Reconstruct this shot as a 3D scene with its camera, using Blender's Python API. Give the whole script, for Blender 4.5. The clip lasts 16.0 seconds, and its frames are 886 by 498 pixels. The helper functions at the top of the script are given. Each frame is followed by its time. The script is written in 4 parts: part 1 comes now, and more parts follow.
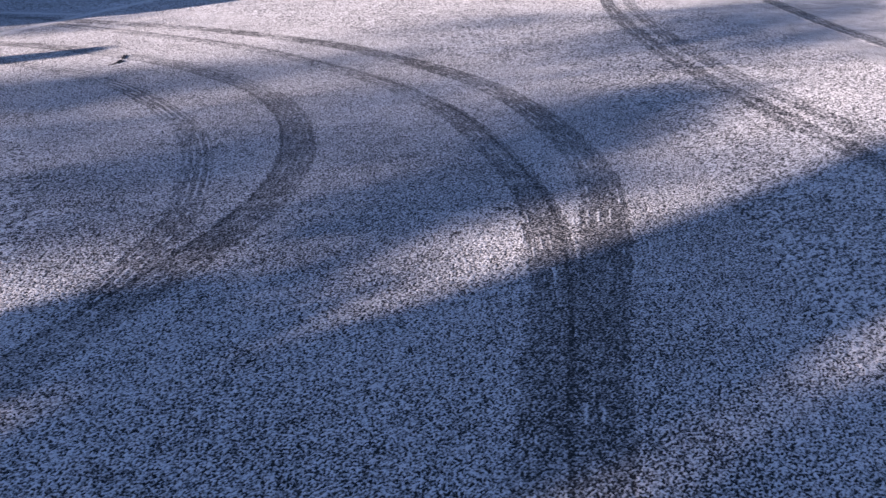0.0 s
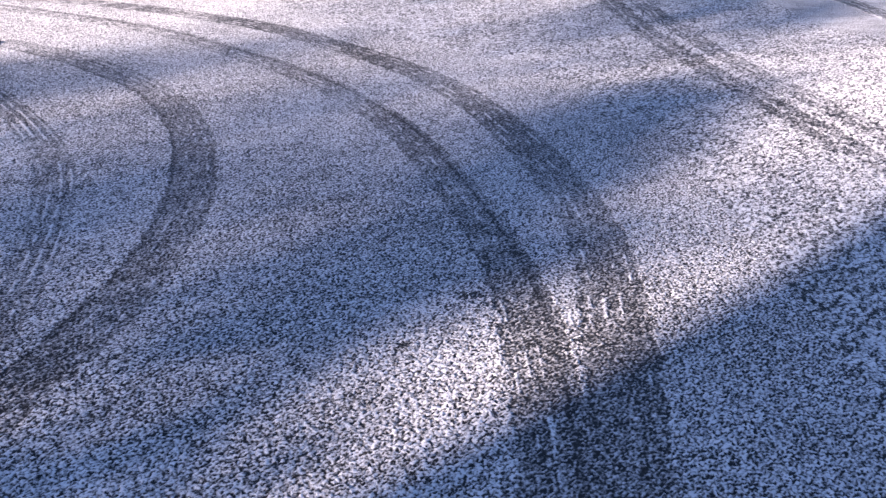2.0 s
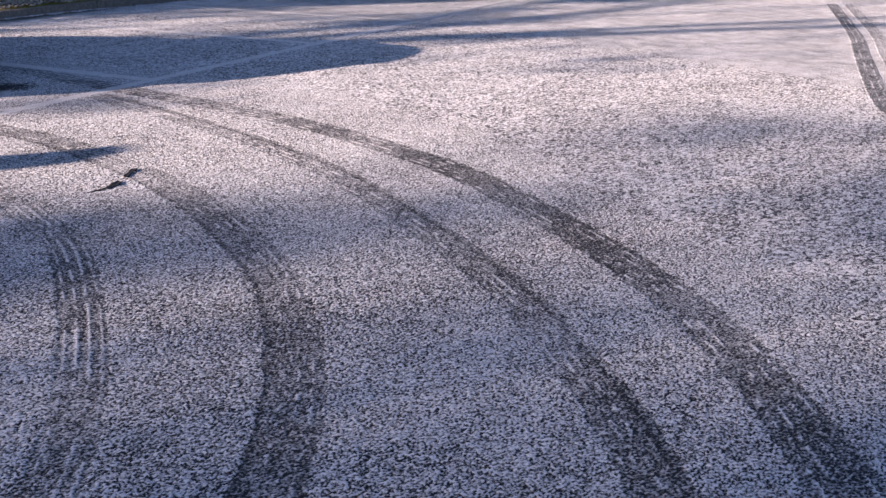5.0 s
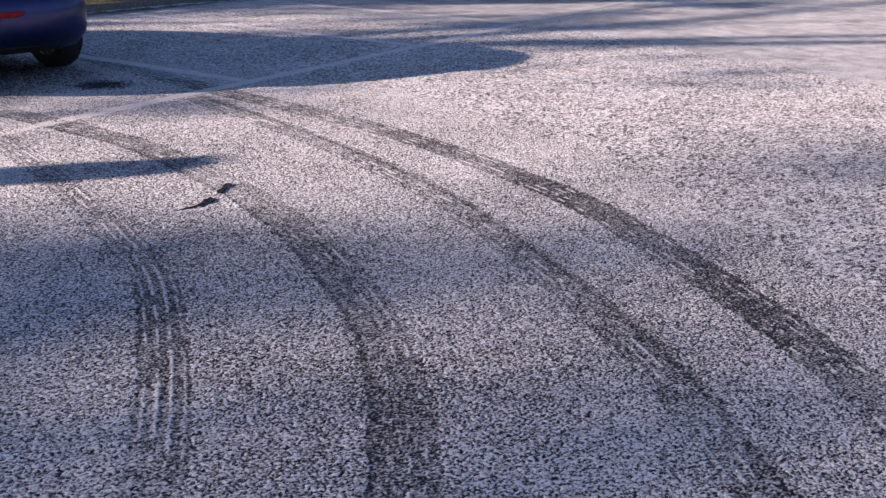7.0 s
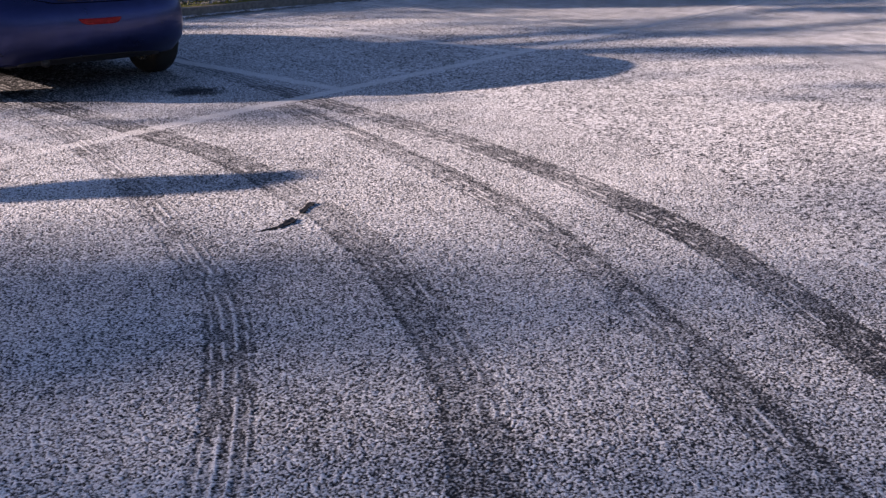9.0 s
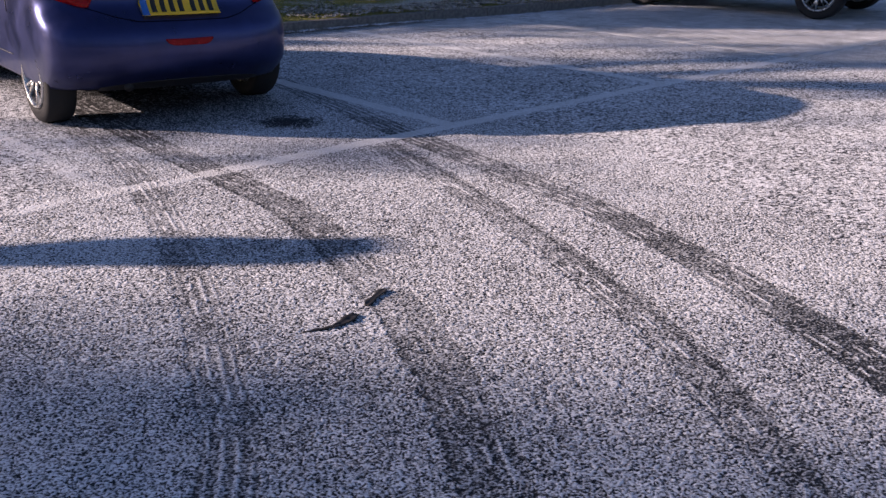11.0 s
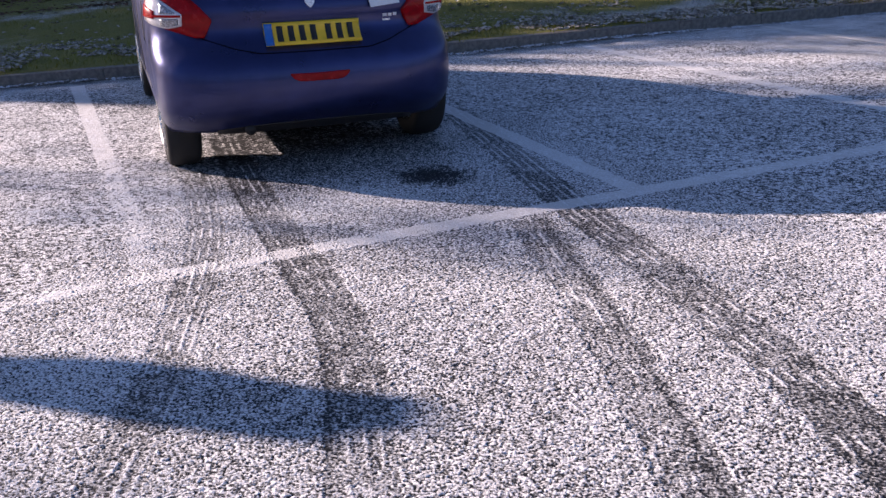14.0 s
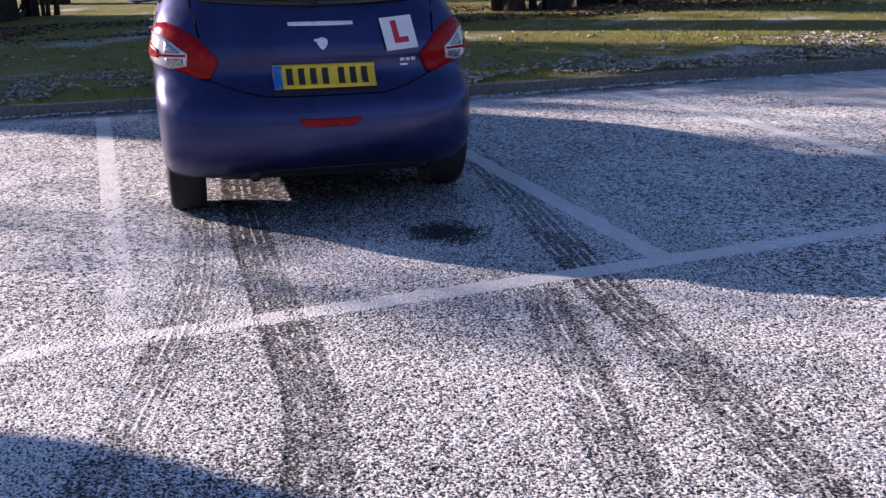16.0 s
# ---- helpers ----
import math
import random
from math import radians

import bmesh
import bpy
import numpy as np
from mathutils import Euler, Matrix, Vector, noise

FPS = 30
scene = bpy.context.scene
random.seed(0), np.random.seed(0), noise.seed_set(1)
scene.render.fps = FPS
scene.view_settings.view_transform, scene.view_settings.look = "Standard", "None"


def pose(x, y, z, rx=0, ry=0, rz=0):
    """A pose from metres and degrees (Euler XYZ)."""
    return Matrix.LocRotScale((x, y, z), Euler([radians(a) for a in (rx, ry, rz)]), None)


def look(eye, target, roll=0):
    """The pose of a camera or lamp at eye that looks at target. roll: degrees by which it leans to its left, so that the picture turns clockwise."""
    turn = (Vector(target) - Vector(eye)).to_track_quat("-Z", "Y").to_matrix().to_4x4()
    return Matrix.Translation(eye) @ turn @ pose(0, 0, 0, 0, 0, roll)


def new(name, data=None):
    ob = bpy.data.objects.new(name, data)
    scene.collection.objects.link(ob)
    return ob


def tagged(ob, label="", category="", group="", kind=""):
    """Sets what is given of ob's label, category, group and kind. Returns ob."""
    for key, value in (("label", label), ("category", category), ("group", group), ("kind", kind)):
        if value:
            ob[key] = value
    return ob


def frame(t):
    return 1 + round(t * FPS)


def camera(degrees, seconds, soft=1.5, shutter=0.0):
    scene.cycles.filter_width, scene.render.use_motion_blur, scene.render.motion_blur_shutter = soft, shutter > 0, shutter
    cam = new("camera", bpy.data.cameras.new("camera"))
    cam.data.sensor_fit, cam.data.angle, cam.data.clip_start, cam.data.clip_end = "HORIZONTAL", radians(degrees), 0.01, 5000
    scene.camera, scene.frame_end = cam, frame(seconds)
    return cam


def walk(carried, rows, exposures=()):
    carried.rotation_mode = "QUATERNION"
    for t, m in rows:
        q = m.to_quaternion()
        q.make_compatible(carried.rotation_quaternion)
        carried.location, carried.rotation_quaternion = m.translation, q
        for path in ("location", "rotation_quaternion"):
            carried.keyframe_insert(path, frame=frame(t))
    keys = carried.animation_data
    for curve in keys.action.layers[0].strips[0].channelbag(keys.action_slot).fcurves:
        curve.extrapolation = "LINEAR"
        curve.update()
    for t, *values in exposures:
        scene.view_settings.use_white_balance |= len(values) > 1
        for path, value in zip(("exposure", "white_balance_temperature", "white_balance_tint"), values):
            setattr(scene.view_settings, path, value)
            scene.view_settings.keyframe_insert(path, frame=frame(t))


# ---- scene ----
cam = camera(53.1, 16.0, soft=1.4)
PATH = [
    (0, (0.064, 1.01, 1.324), (0.012, 2.85, 0.542), -0.7),
    (0.5, (0.029, 1.236, 1.3), (0.02, 3.048, 0.453), -0.7),
    (1, (0.005, 1.592, 1.298), (0.056, 3.396, 0.437), -1.3),
    (1.5, (0.043, 1.899, 1.285), (0.097, 3.683, 0.384), -1.2),
    (2, (0.086, 2.224, 1.292), (0.13, 4.023, 0.418), -0.4),
    (2.5, (0.101, 2.546, 1.301), (0.157, 4.383, 0.512), -0.3),
    (3, (0.121, 2.88, 1.315), (0.102, 4.731, 0.557), -0.4),
    (3.5, (0.133, 3.216, 1.34), (-0.021, 5.069, 0.603), -0.1),
    (4, (0.069, 3.53, 1.333), (-0.159, 5.378, 0.603), 0.1),
    (4.5, (0.012, 3.792, 1.339), (-0.265, 5.632, 0.605), -0.3),
    (5, (-0.037, 4.053, 1.341), (-0.46, 5.865, 0.606), 0.1),
    (5.2, (-0.054, 4.137, 1.347), (-0.54, 5.938, 0.626), 0.3),
    (7.3, (-0.357, 4.514, 1.347), (-0.957, 6.269, 0.598), 0.9),
    (7.5, (-0.377, 4.534, 1.349), (-0.977, 6.287, 0.596), 1.1),
    (8, (-0.4, 4.585, 1.347), (-1.023, 6.326, 0.587), 1.1),
    (8.5, (-0.426, 4.689, 1.357), (-1.124, 6.407, 0.606), 0.4),
    (9, (-0.438, 4.802, 1.353), (-1.227, 6.481, 0.607), 0.2),
    (9.5, (-0.509, 4.981, 1.352), (-1.395, 6.619, 0.623), 0.0),
    (9.7, (-0.556, 5.075, 1.35), (-1.465, 6.705, 0.632), 0.2),
    (11.8, (-0.936, 6.129, 1.35), (-2.054, 7.601, 0.589), -1.2),
    (12, (-0.967, 6.221, 1.351), (-2.105, 7.675, 0.584), -1.7),
    (12.5, (-0.953, 6.578, 1.336), (-2.277, 7.883, 0.598), -2.2),
    (13, (-0.99, 6.847, 1.323), (-2.387, 8.065, 0.573), -3.1),
    (13.5, (-1.107, 7.095, 1.313), (-2.563, 8.248, 0.573), -2.5),
    (14, (-1.178, 7.306, 1.313), (-2.7, 8.383, 0.588), -3.3),
    (14.5, (-1.225, 7.47, 1.318), (-2.803, 8.481, 0.619), -2.3),
    (15, (-1.237, 7.538, 1.306), (-2.831, 8.528, 0.615), -2.5),
    (15.5, (-1.309, 7.642, 1.313), (-2.901, 8.638, 0.625), -1.8),
    (16, (-1.366, 7.648, 1.329), (-2.964, 8.657, 0.675), -2.1),
]
walk(cam, [(t, look(eye, target, roll)) for t, eye, target, roll in PATH],
     exposures=[(0, 1.27, 5660, 27), (1, 1.46, 5640, 27), (1.5, 1.68, 5720, 27), (2, 1.85, 5730, 27), (3, 2.0, 5740, 27), (4, 1.55, 5850, 27), (5, 1.33, 6020, 28), (7.5, 1.18, 6000, 28), (9, 1.12, 5980, 28), (10.5, 1.02, 5900, 28), (12, 1.15, 5810, 27), (13, 1.43, 5830, 27), (16, 1.44, 5690, 26)])

# ---- light ----
SUN_AZ, SUN_EL = radians(33), radians(17.5)   # way the light travels over the ground, from +x; height of the sun
EAST = Vector((math.cos(SUN_AZ), math.sin(SUN_AZ), 0))      # along the shadows
ACROSS = Vector((-math.sin(SUN_AZ), math.cos(SUN_AZ), 0))   # square to the shadows
world = bpy.data.worlds.new("sky")
scene.world = world
world.use_nodes = True
wn = world.node_tree
sky = wn.nodes.new("ShaderNodeTexSky")
sky.sky_type, sky.sun_disc = "NISHITA", False
sky.sun_elevation = SUN_EL
sky.ozone_density, sky.dust_density = 2.2, 0.7
# sun_rotation turns clockwise from +y
sun_from = -EAST
sky.sun_rotation = math.atan2(sun_from.x, sun_from.y)
wn.links.new(sky.outputs[0], wn.nodes["Background"].inputs[0])
wn.nodes["Background"].inputs[1].default_value = 0.051
sun = new("sun", bpy.data.lights.new("sun", "SUN"))
sun.data.energy, sun.data.angle, sun.data.color = 4.45, radians(0.53), (1.0, 0.80, 0.58)
toward = Vector((EAST.x * math.cos(SUN_EL), EAST.y * math.cos(SUN_EL), -math.sin(SUN_EL)))
sun.matrix_world = look((-30, -20, 20), Vector((-30, -20, 20)) + toward)


# ---- materials ----
def material(name):
    m = bpy.data.materials.new(name)
    m.use_nodes = True
    return m, m.node_tree, m.node_tree.nodes["Principled BSDF"]


def node(nt, kind, **values):
    n = nt.nodes.new(kind)
    for key, value in values.items():
        if key in n.inputs:
            n.inputs[key].default_value = value
    return n


def math_node(nt, op, a, b=None, c=None, clamp=False):
    n = nt.nodes.new("ShaderNodeMath")
    n.operation, n.use_clamp = op, clamp
    for k, v in enumerate((a, b, c)):
        if v is None:
            continue
        if isinstance(v, (int, float)):
            n.inputs[k].default_value = v
        else:
            nt.links.new(v, n.inputs[k])
    return n.outputs[0]


def place(nt):
    return nt.nodes.new("ShaderNodeNewGeometry").outputs["Position"]


def noise_of(nt, where, scale, detail=2.0, rough=0.5):
    n = node(nt, "ShaderNodeTexNoise", Scale=scale, Detail=detail, Roughness=rough)
    nt.links.new(where, n.inputs["Vector"])
    return n.outputs["Fac"]


def span(nt, value, lo, hi, to_lo=0.0, to_hi=1.0):
    n = nt.nodes.new("ShaderNodeMapRange")
    n.interpolation_type = "SMOOTHSTEP"
    nt.links.new(value, n.inputs[0])
    for k, v in enumerate((lo, hi, to_lo, to_hi)):
        if isinstance(v, (int, float)):
            n.inputs[k + 1].default_value = v
        else:
            nt.links.new(v, n.inputs[k + 1])
    return n.outputs[0]


def mix_colour(nt, fac, a, b):
    n = nt.nodes.new("ShaderNodeMix")
    n.data_type = "RGBA"
    if isinstance(fac, (int, float)):
        n.inputs[0].default_value = fac
    else:
        nt.links.new(fac, n.inputs[0])
    for k, v in ((6, a), (7, b)):
        if isinstance(v, tuple):
            n.inputs[k].default_value = (*v, 1)
        else:
            nt.links.new(v, n.inputs[k])
    return n.outputs[2]


def bump(nt, bsdf, height, strength, distance):
    n = node(nt, "ShaderNodeBump", Strength=strength, Distance=distance)
    nt.links.new(height, n.inputs["Height"])
    nt.links.new(n.outputs[0], bsdf.inputs["Normal"])


FROST = (0.84, 0.85, 0.88)
STONE = (0.013, 0.0135, 0.015)


def frosted(nt, bsdf, less=None, base=0.52, under=STONE):
    """Hoar frost on the tops of coarse asphalt stones. Where the ground is laid stone by stone the frost lies on each stone
    ("frost"), further off it is spread by noise. less: how much frost a tyre took away; under: the colour of the bare stones."""
    p = place(nt)
    fine = noise_of(nt, p, 260, 2, 0.6)
    chip = math_node(nt, "SUBTRACT", noise_of(nt, p, 124, 1.2, 0.5), 0.5)
    clump = math_node(nt, "SUBTRACT", noise_of(nt, p, 95, 2, 0.55), 0.5)
    patch = math_node(nt, "SUBTRACT", noise_of(nt, p, 1.1, 4, 0.55), 0.5)
    laid = nt.nodes.new("ShaderNodeAttribute")
    laid.attribute_name = "laid"
    each = nt.nodes.new("ShaderNodeAttribute")
    each.attribute_name = "frost"
    pressed = nt.nodes.new("ShaderNodeAttribute")
    pressed.attribute_name = "pressed"
    value = math_node(nt, "ADD", each.outputs["Fac"], math_node(nt, "MULTIPLY", chip, math_node(nt, "MULTIPLY_ADD", pressed.outputs["Fac"], -0.4, 1.2)))
    value = math_node(nt, "ADD", value, math_node(nt, "MULTIPLY", clump, math_node(nt, "MULTIPLY_ADD", laid.outputs["Fac"], -0.8, 1.0)))
    value = math_node(nt, "ADD", value, math_node(nt, "MULTIPLY", patch, 0.25))
    thin = math_node(nt, "SUBTRACT", noise_of(nt, p, 5.5, 3, 0.65), 0.5)
    value = math_node(nt, "ADD", value, math_node(nt, "MULTIPLY", thin, math_node(nt, "MULTIPLY_ADD", laid.outputs["Fac"], -0.4, 0.45)))
    if less is not None:
        value = math_node(nt, "SUBTRACT", math_node(nt, "ADD", value, base), less)
    cover = span(nt, value, 0.23, 0.77)
    cover = math_node(nt, "MULTIPLY", cover, math_node(nt, "MULTIPLY_ADD", pressed.outputs["Fac"], -0.30, 1.0))
    tone = noise_of(nt, p, 9, 3, 0.6)
    dark = mix_colour(nt, span(nt, fine, 0.35, 0.7), under, tuple(min(0.62, 2.2 * c) for c in under))
    white = mix_colour(nt, span(nt, tone, 0.3, 0.7), tuple(0.88 * c for c in FROST), FROST)
    nt.links.new(mix_colour(nt, cover, dark, white), bsdf.inputs["Base Color"])
    nt.links.new(math_node(nt, "MULTIPLY_ADD", cover, 0.2, 0.6), bsdf.inputs["Roughness"])
    nt.links.new(math_node(nt, "MULTIPLY", cover, 0.3), bsdf.inputs["Sheen Weight"])
    bsdf.inputs["Sheen Roughness"].default_value = 0.5
    bsdf.inputs["Specular IOR Level"].default_value = 0.28
    bump(nt, bsdf, math_node(nt, "ADD", math_node(nt, "MULTIPLY", clump, math_node(nt, "SUBTRACT", 1.0, laid.outputs["Fac"])), math_node(nt, "MULTIPLY", chip, 0.5)), 0.6, 0.010)


asphalt, nt, bsdf = material("frosted_asphalt")
frosted(nt, bsdf)
frosted_paint, nt, bsdf = material("frosted_line_paint")
frosted(nt, bsdf, under=(0.60, 0.59, 0.57))


def tread(name, strength, lines):
    """Frost pressed and carried off by a tyre, for tracks far off: ribs run along, the edges ragged."""
    m, nt, bsdf = material(name)
    uv = nt.nodes.new("ShaderNodeUVMap")
    sep = nt.nodes.new("ShaderNodeSeparateXYZ")
    nt.links.new(uv.outputs[0], sep.inputs[0])
    u, v = sep.outputs[0], sep.outputs[1]
    p = place(nt)
    ragged = math_node(nt, "MULTIPLY", math_node(nt, "SUBTRACT", noise_of(nt, p, 22, 3, 0.6), 0.5), 0.35)
    inside = span(nt, math_node(nt, "ADD", math_node(nt, "ABSOLUTE", u), ragged), 0.98, 0.72)
    worn = span(nt, noise_of(nt, p, 2.2, 3, 0.5), 0.32, 0.62, 0.6, 1.0)
    rib = span(nt, math_node(nt, "SINE", math_node(nt, "MULTIPLY", u, math.pi * lines)), 0.62, 0.95)
    broken = span(nt, noise_of(nt, p, 7, 2, 0.5), 0.42, 0.62)
    keep = math_node(nt, "MULTIPLY", rib, broken)
    less = math_node(nt, "MULTIPLY", math_node(nt, "MULTIPLY", inside, worn), strength)
    less = math_node(nt, "SUBTRACT", less, math_node(nt, "MULTIPLY", math_node(nt, "MULTIPLY", keep, inside), strength))
    frosted(nt, bsdf, less)
    return m


tread_heavy, tread_light = tread("tyre_track_dark", 0.24, 3.0), tread("tyre_track_faint", 0.14, 3.0)


def simple(name, colour, rough, metal=0.0, grain=0.0, scale=40, depth=0.001, coat=0.0):
    m, nt, bsdf = material(name)
    p = nt.nodes.new("ShaderNodeTexCoord").outputs["Object"]
    n = noise_of(nt, p, scale, 4, 0.6)
    nt.links.new(mix_colour(nt, span(nt, n, 0.3, 0.7), tuple(c * (1 - grain) for c in colour), tuple(min(1, c * (1 + grain)) for c in colour)),
                 bsdf.inputs["Base Color"])
    nt.links.new(span(nt, n, 0.25, 0.75, max(0.02, rough - 0.08), min(1, rough + 0.08)), bsdf.inputs["Roughness"])
    bsdf.inputs["Metallic"].default_value, bsdf.inputs["Coat Weight"].default_value = metal, coat
    bsdf.inputs["Coat Roughness"].default_value = 0.12
    if depth:
        bump(nt, bsdf, n, 0.3, depth)
    return m


paint_blue = simple("blue_car_paint", (0.028, 0.036, 0.125), 0.34, 0.70, 0.16, 5, 0, 0.3)
gap_dark = simple("panel_gap", (0.004, 0.004, 0.005), 0.95, 0, 0.1, 20, 0)
gap_dark.node_tree.nodes["Principled BSDF"].inputs["Specular IOR Level"].default_value = 0.05
paint_black = simple("black_car_paint", (0.008, 0.008, 0.009), 0.3, 0.0, 0.1, 5, 0, 0.8)
plastic_black = simple("black_plastic", (0.012, 0.012, 0.013), 0.55, 0, 0.2, 60, 0.0006)
rubber = simple("tyre_rubber", (0.014, 0.014, 0.015), 0.8, 0, 0.3, 80, 0.001)
alloy = simple("alloy", (0.62, 0.61, 0.58), 0.28, 0.9, 0.08, 30, 0)
chrome = simple("chrome", (0.88, 0.88, 0.90), 0.30, 0.25, 0.03, 20, 0)
glass_dark = simple("tinted_glass", (0.006, 0.007, 0.008), 0.06, 0, 0.1, 8, 0)
lamp_red = simple("red_lamp_plastic", (0.29, 0.002, 0.004), 0.22, 0, 0.2, 30, 0, 0.0)
lamp_red.node_tree.nodes["Principled BSDF"].inputs["Specular IOR Level"].default_value = 0.22
lamp_clear = simple("clear_lamp_plastic", (0.72, 0.70, 0.72), 0.12, 0.3, 0.12, 60, 0.0005, 0.8)
lamp_grey = simple("lamp_reflector", (0.26, 0.27, 0.30), 0.25, 0.6, 0.35, 90, 0.0006, 0.5)
plate_yellow = simple("yellow_plate", (0.80, 0.53, 0.02), 0.35, 0, 0.06, 14, 0)
plate_blue = simple("blue_plate_band", (0.02, 0.14, 0.50), 0.4, 0, 0.08, 20, 0)
ink = simple("black_print", (0.012, 0.012, 0.012), 0.5, 0, 0.1, 30, 0)
card_white = simple("white_card", (0.80, 0.80, 0.82), 0.5, 0, 0.05, 12, 0)
print_red = simple("red_print", (0.60, 0.02, 0.05), 0.5, 0, 0.08, 20, 0)
bark = simple("bark", (0.038, 0.032, 0.028), 0.95, 0, 0.5, 9, 0.02)
foliage = simple("evergreen_foliage", (0.030, 0.050, 0.018), 0.75, 0, 0.5, 3, 0)
frosted_leaf = simple("frosted_dead_leaf", (0.38, 0.35, 0.31), 0.9, 0, 0.5, 7, 0)
brown_leaf = simple("brown_dead_leaf", (0.13, 0.075, 0.05), 0.9, 0, 0.4, 5, 0)
leaf_brown = simple("wet_dark_leaf", (0.020, 0.018, 0.018), 0.6, 0, 0.4, 40, 0.002)
frost_grit = simple("frost_grit", (0.70, 0.72, 0.76), 0.9, 0, 0.25, 30, 0)
concrete = simple("kerb_concrete", (0.19, 0.178, 0.16), 0.9, 0, 0.28, 26, 0.003)
grass_blade, nt, bsdf = material("frosted_grass_blade")
pn = noise_of(nt, place(nt), 0.55, 3, 0.6)
tips = noise_of(nt, place(nt), 6, 2, 0.6)
green = mix_colour(nt, tips, (0.14, 0.148, 0.018), (0.29, 0.27, 0.036))
nt.links.new(mix_colour(nt, span(nt, pn, 0.56, 0.70), green, (0.42, 0.43, 0.40)), bsdf.inputs["Base Color"])
bsdf.inputs["Roughness"].default_value = 0.8

turf, nt, bsdf = material("frosted_turf")
p = place(nt)
big, mid, small = noise_of(nt, p, 0.55, 3, 0.6), noise_of(nt, p, 5, 4, 0.65), noise_of(nt, p, 38, 3, 0.6)
green = mix_colour(nt, mid, (0.085, 0.092, 0.013), (0.25, 0.235, 0.036))
frosty = span(nt, math_node(nt, "ADD", math_node(nt, "MULTIPLY", big, 0.7), math_node(nt, "MULTIPLY", small, 0.35)), 0.57, 0.70)
nt.links.new(mix_colour(nt, frosty, green, (0.52, 0.52, 0.50)), bsdf.inputs["Base Color"])
bsdf.inputs["Roughness"].default_value = 0.95
bump(nt, bsdf, small, 0.9, 0.05)


# ---- mesh helpers ----
def mesh_of(name, verts, faces, mat, smooth=True):
    me = bpy.data.meshes.new(name)
    me.from_pydata([tuple(v) for v in verts], [], faces)
    me.materials.append(mat)
    if smooth:
        me.polygons.foreach_set("use_smooth", [True] * len(me.polygons))
    me.update()
    return me


def solid(name, verts, faces, mat, parent=None, label="", smooth=True, m=None):
    """One mesh object, a part where a parent is given."""
    ob = new(name, mesh_of(name, verts, faces, mat, smooth))
    if parent:
        ob.parent = parent
    if m is not None:
        ob.matrix_basis = m
    return tagged(ob, label) if label else ob


def from_bm(name, bm, mat, parent=None, label="", smooth=False, m=None):
    me = bpy.data.meshes.new(name)
    bm.to_mesh(me)
    bm.free()
    me.materials.append(mat)
    if smooth:
        me.polygons.foreach_set("use_smooth", [True] * len(me.polygons))
    ob = new(name, me)
    if parent:
        ob.parent = parent
    if m is not None:
        ob.matrix_basis = m
    return tagged(ob, label) if label else ob


def box_bm(sx, sy, sz, bevel=0.0, centre=(0, 0, 0)):
    bm = bmesh.new()
    bmesh.ops.create_cube(bm, size=1)
    bmesh.ops.scale(bm, vec=(sx, sy, sz), verts=bm.verts)
    if bevel:
        bmesh.ops.bevel(bm, geom=bm.edges[:], offset=bevel, segments=2, affect="EDGES")
    bmesh.ops.translate(bm, vec=centre, verts=bm.verts)
    return bm


def tube(points, radii, sides=8, closed_end=True):
    """Verts and faces of a tube along points."""
    verts, faces = [], []
    pts = [Vector(p) for p in points]
    for k, p in enumerate(pts):
        d = (pts[min(k + 1, len(pts) - 1)] - pts[max(k - 1, 0)]).normalized()
        a = d.orthogonal().normalized() if abs(d.z) < 0.9 else (Vector((1, 0, 0)) - d * d.x).normalized()
        b = d.cross(a)
        for j in range(sides):
            w = 2 * math.pi * j / sides
            verts.append(p + radii[k] * (a * math.cos(w) + b * math.sin(w)))
    for k in range(len(pts) - 1):
        for j in range(sides):
            faces.append((k * sides + j, k * sides + (j + 1) % sides, (k + 1) * sides + (j + 1) % sides, (k + 1) * sides + j))
    if closed_end:
        faces.append(tuple(range(sides))[::-1])
        faces.append(tuple(range((len(pts) - 1) * sides, len(pts) * sides)))
    return verts, faces


def lathe(profile, sides=40):
    """Verts and faces of a closed ring profile (r, x) turned about the x axis."""
    verts, faces, n = [], [], len(profile)
    for j in range(sides):
        w = 2 * math.pi * j / sides
        verts += [(x, r * math.cos(w), r * math.sin(w)) for r, x in profile]
    for j in range(sides):
        for k in range(n):
            faces.append((j * n + k, j * n + (k + 1) % n, ((j + 1) % sides) * n + (k + 1) % n, ((j + 1) % sides) * n + k))
    return verts, faces


def spline(points, step=0.06):
    """A smooth line through a few points."""
    p = [Vector((*q, 0)) if len(q) == 2 else Vector(q) for q in points]
    p = [2 * p[0] - p[1]] + p + [2 * p[-1] - p[-2]]
    out = []
    for k in range(1, len(p) - 2):
        n = max(2, int((p[k + 1] - p[k]).length / step))
        for j in range(n):
            t = j / n
            out.append(0.5 * (2 * p[k] + (p[k + 1] - p[k - 1]) * t + (2 * p[k - 1] - 5 * p[k] + 4 * p[k + 1] - p[k + 2]) * t * t
                              + (3 * p[k] - p[k - 1] - 3 * p[k + 1] + p[k + 2]) * t ** 3))
    return out + [p[-2]]


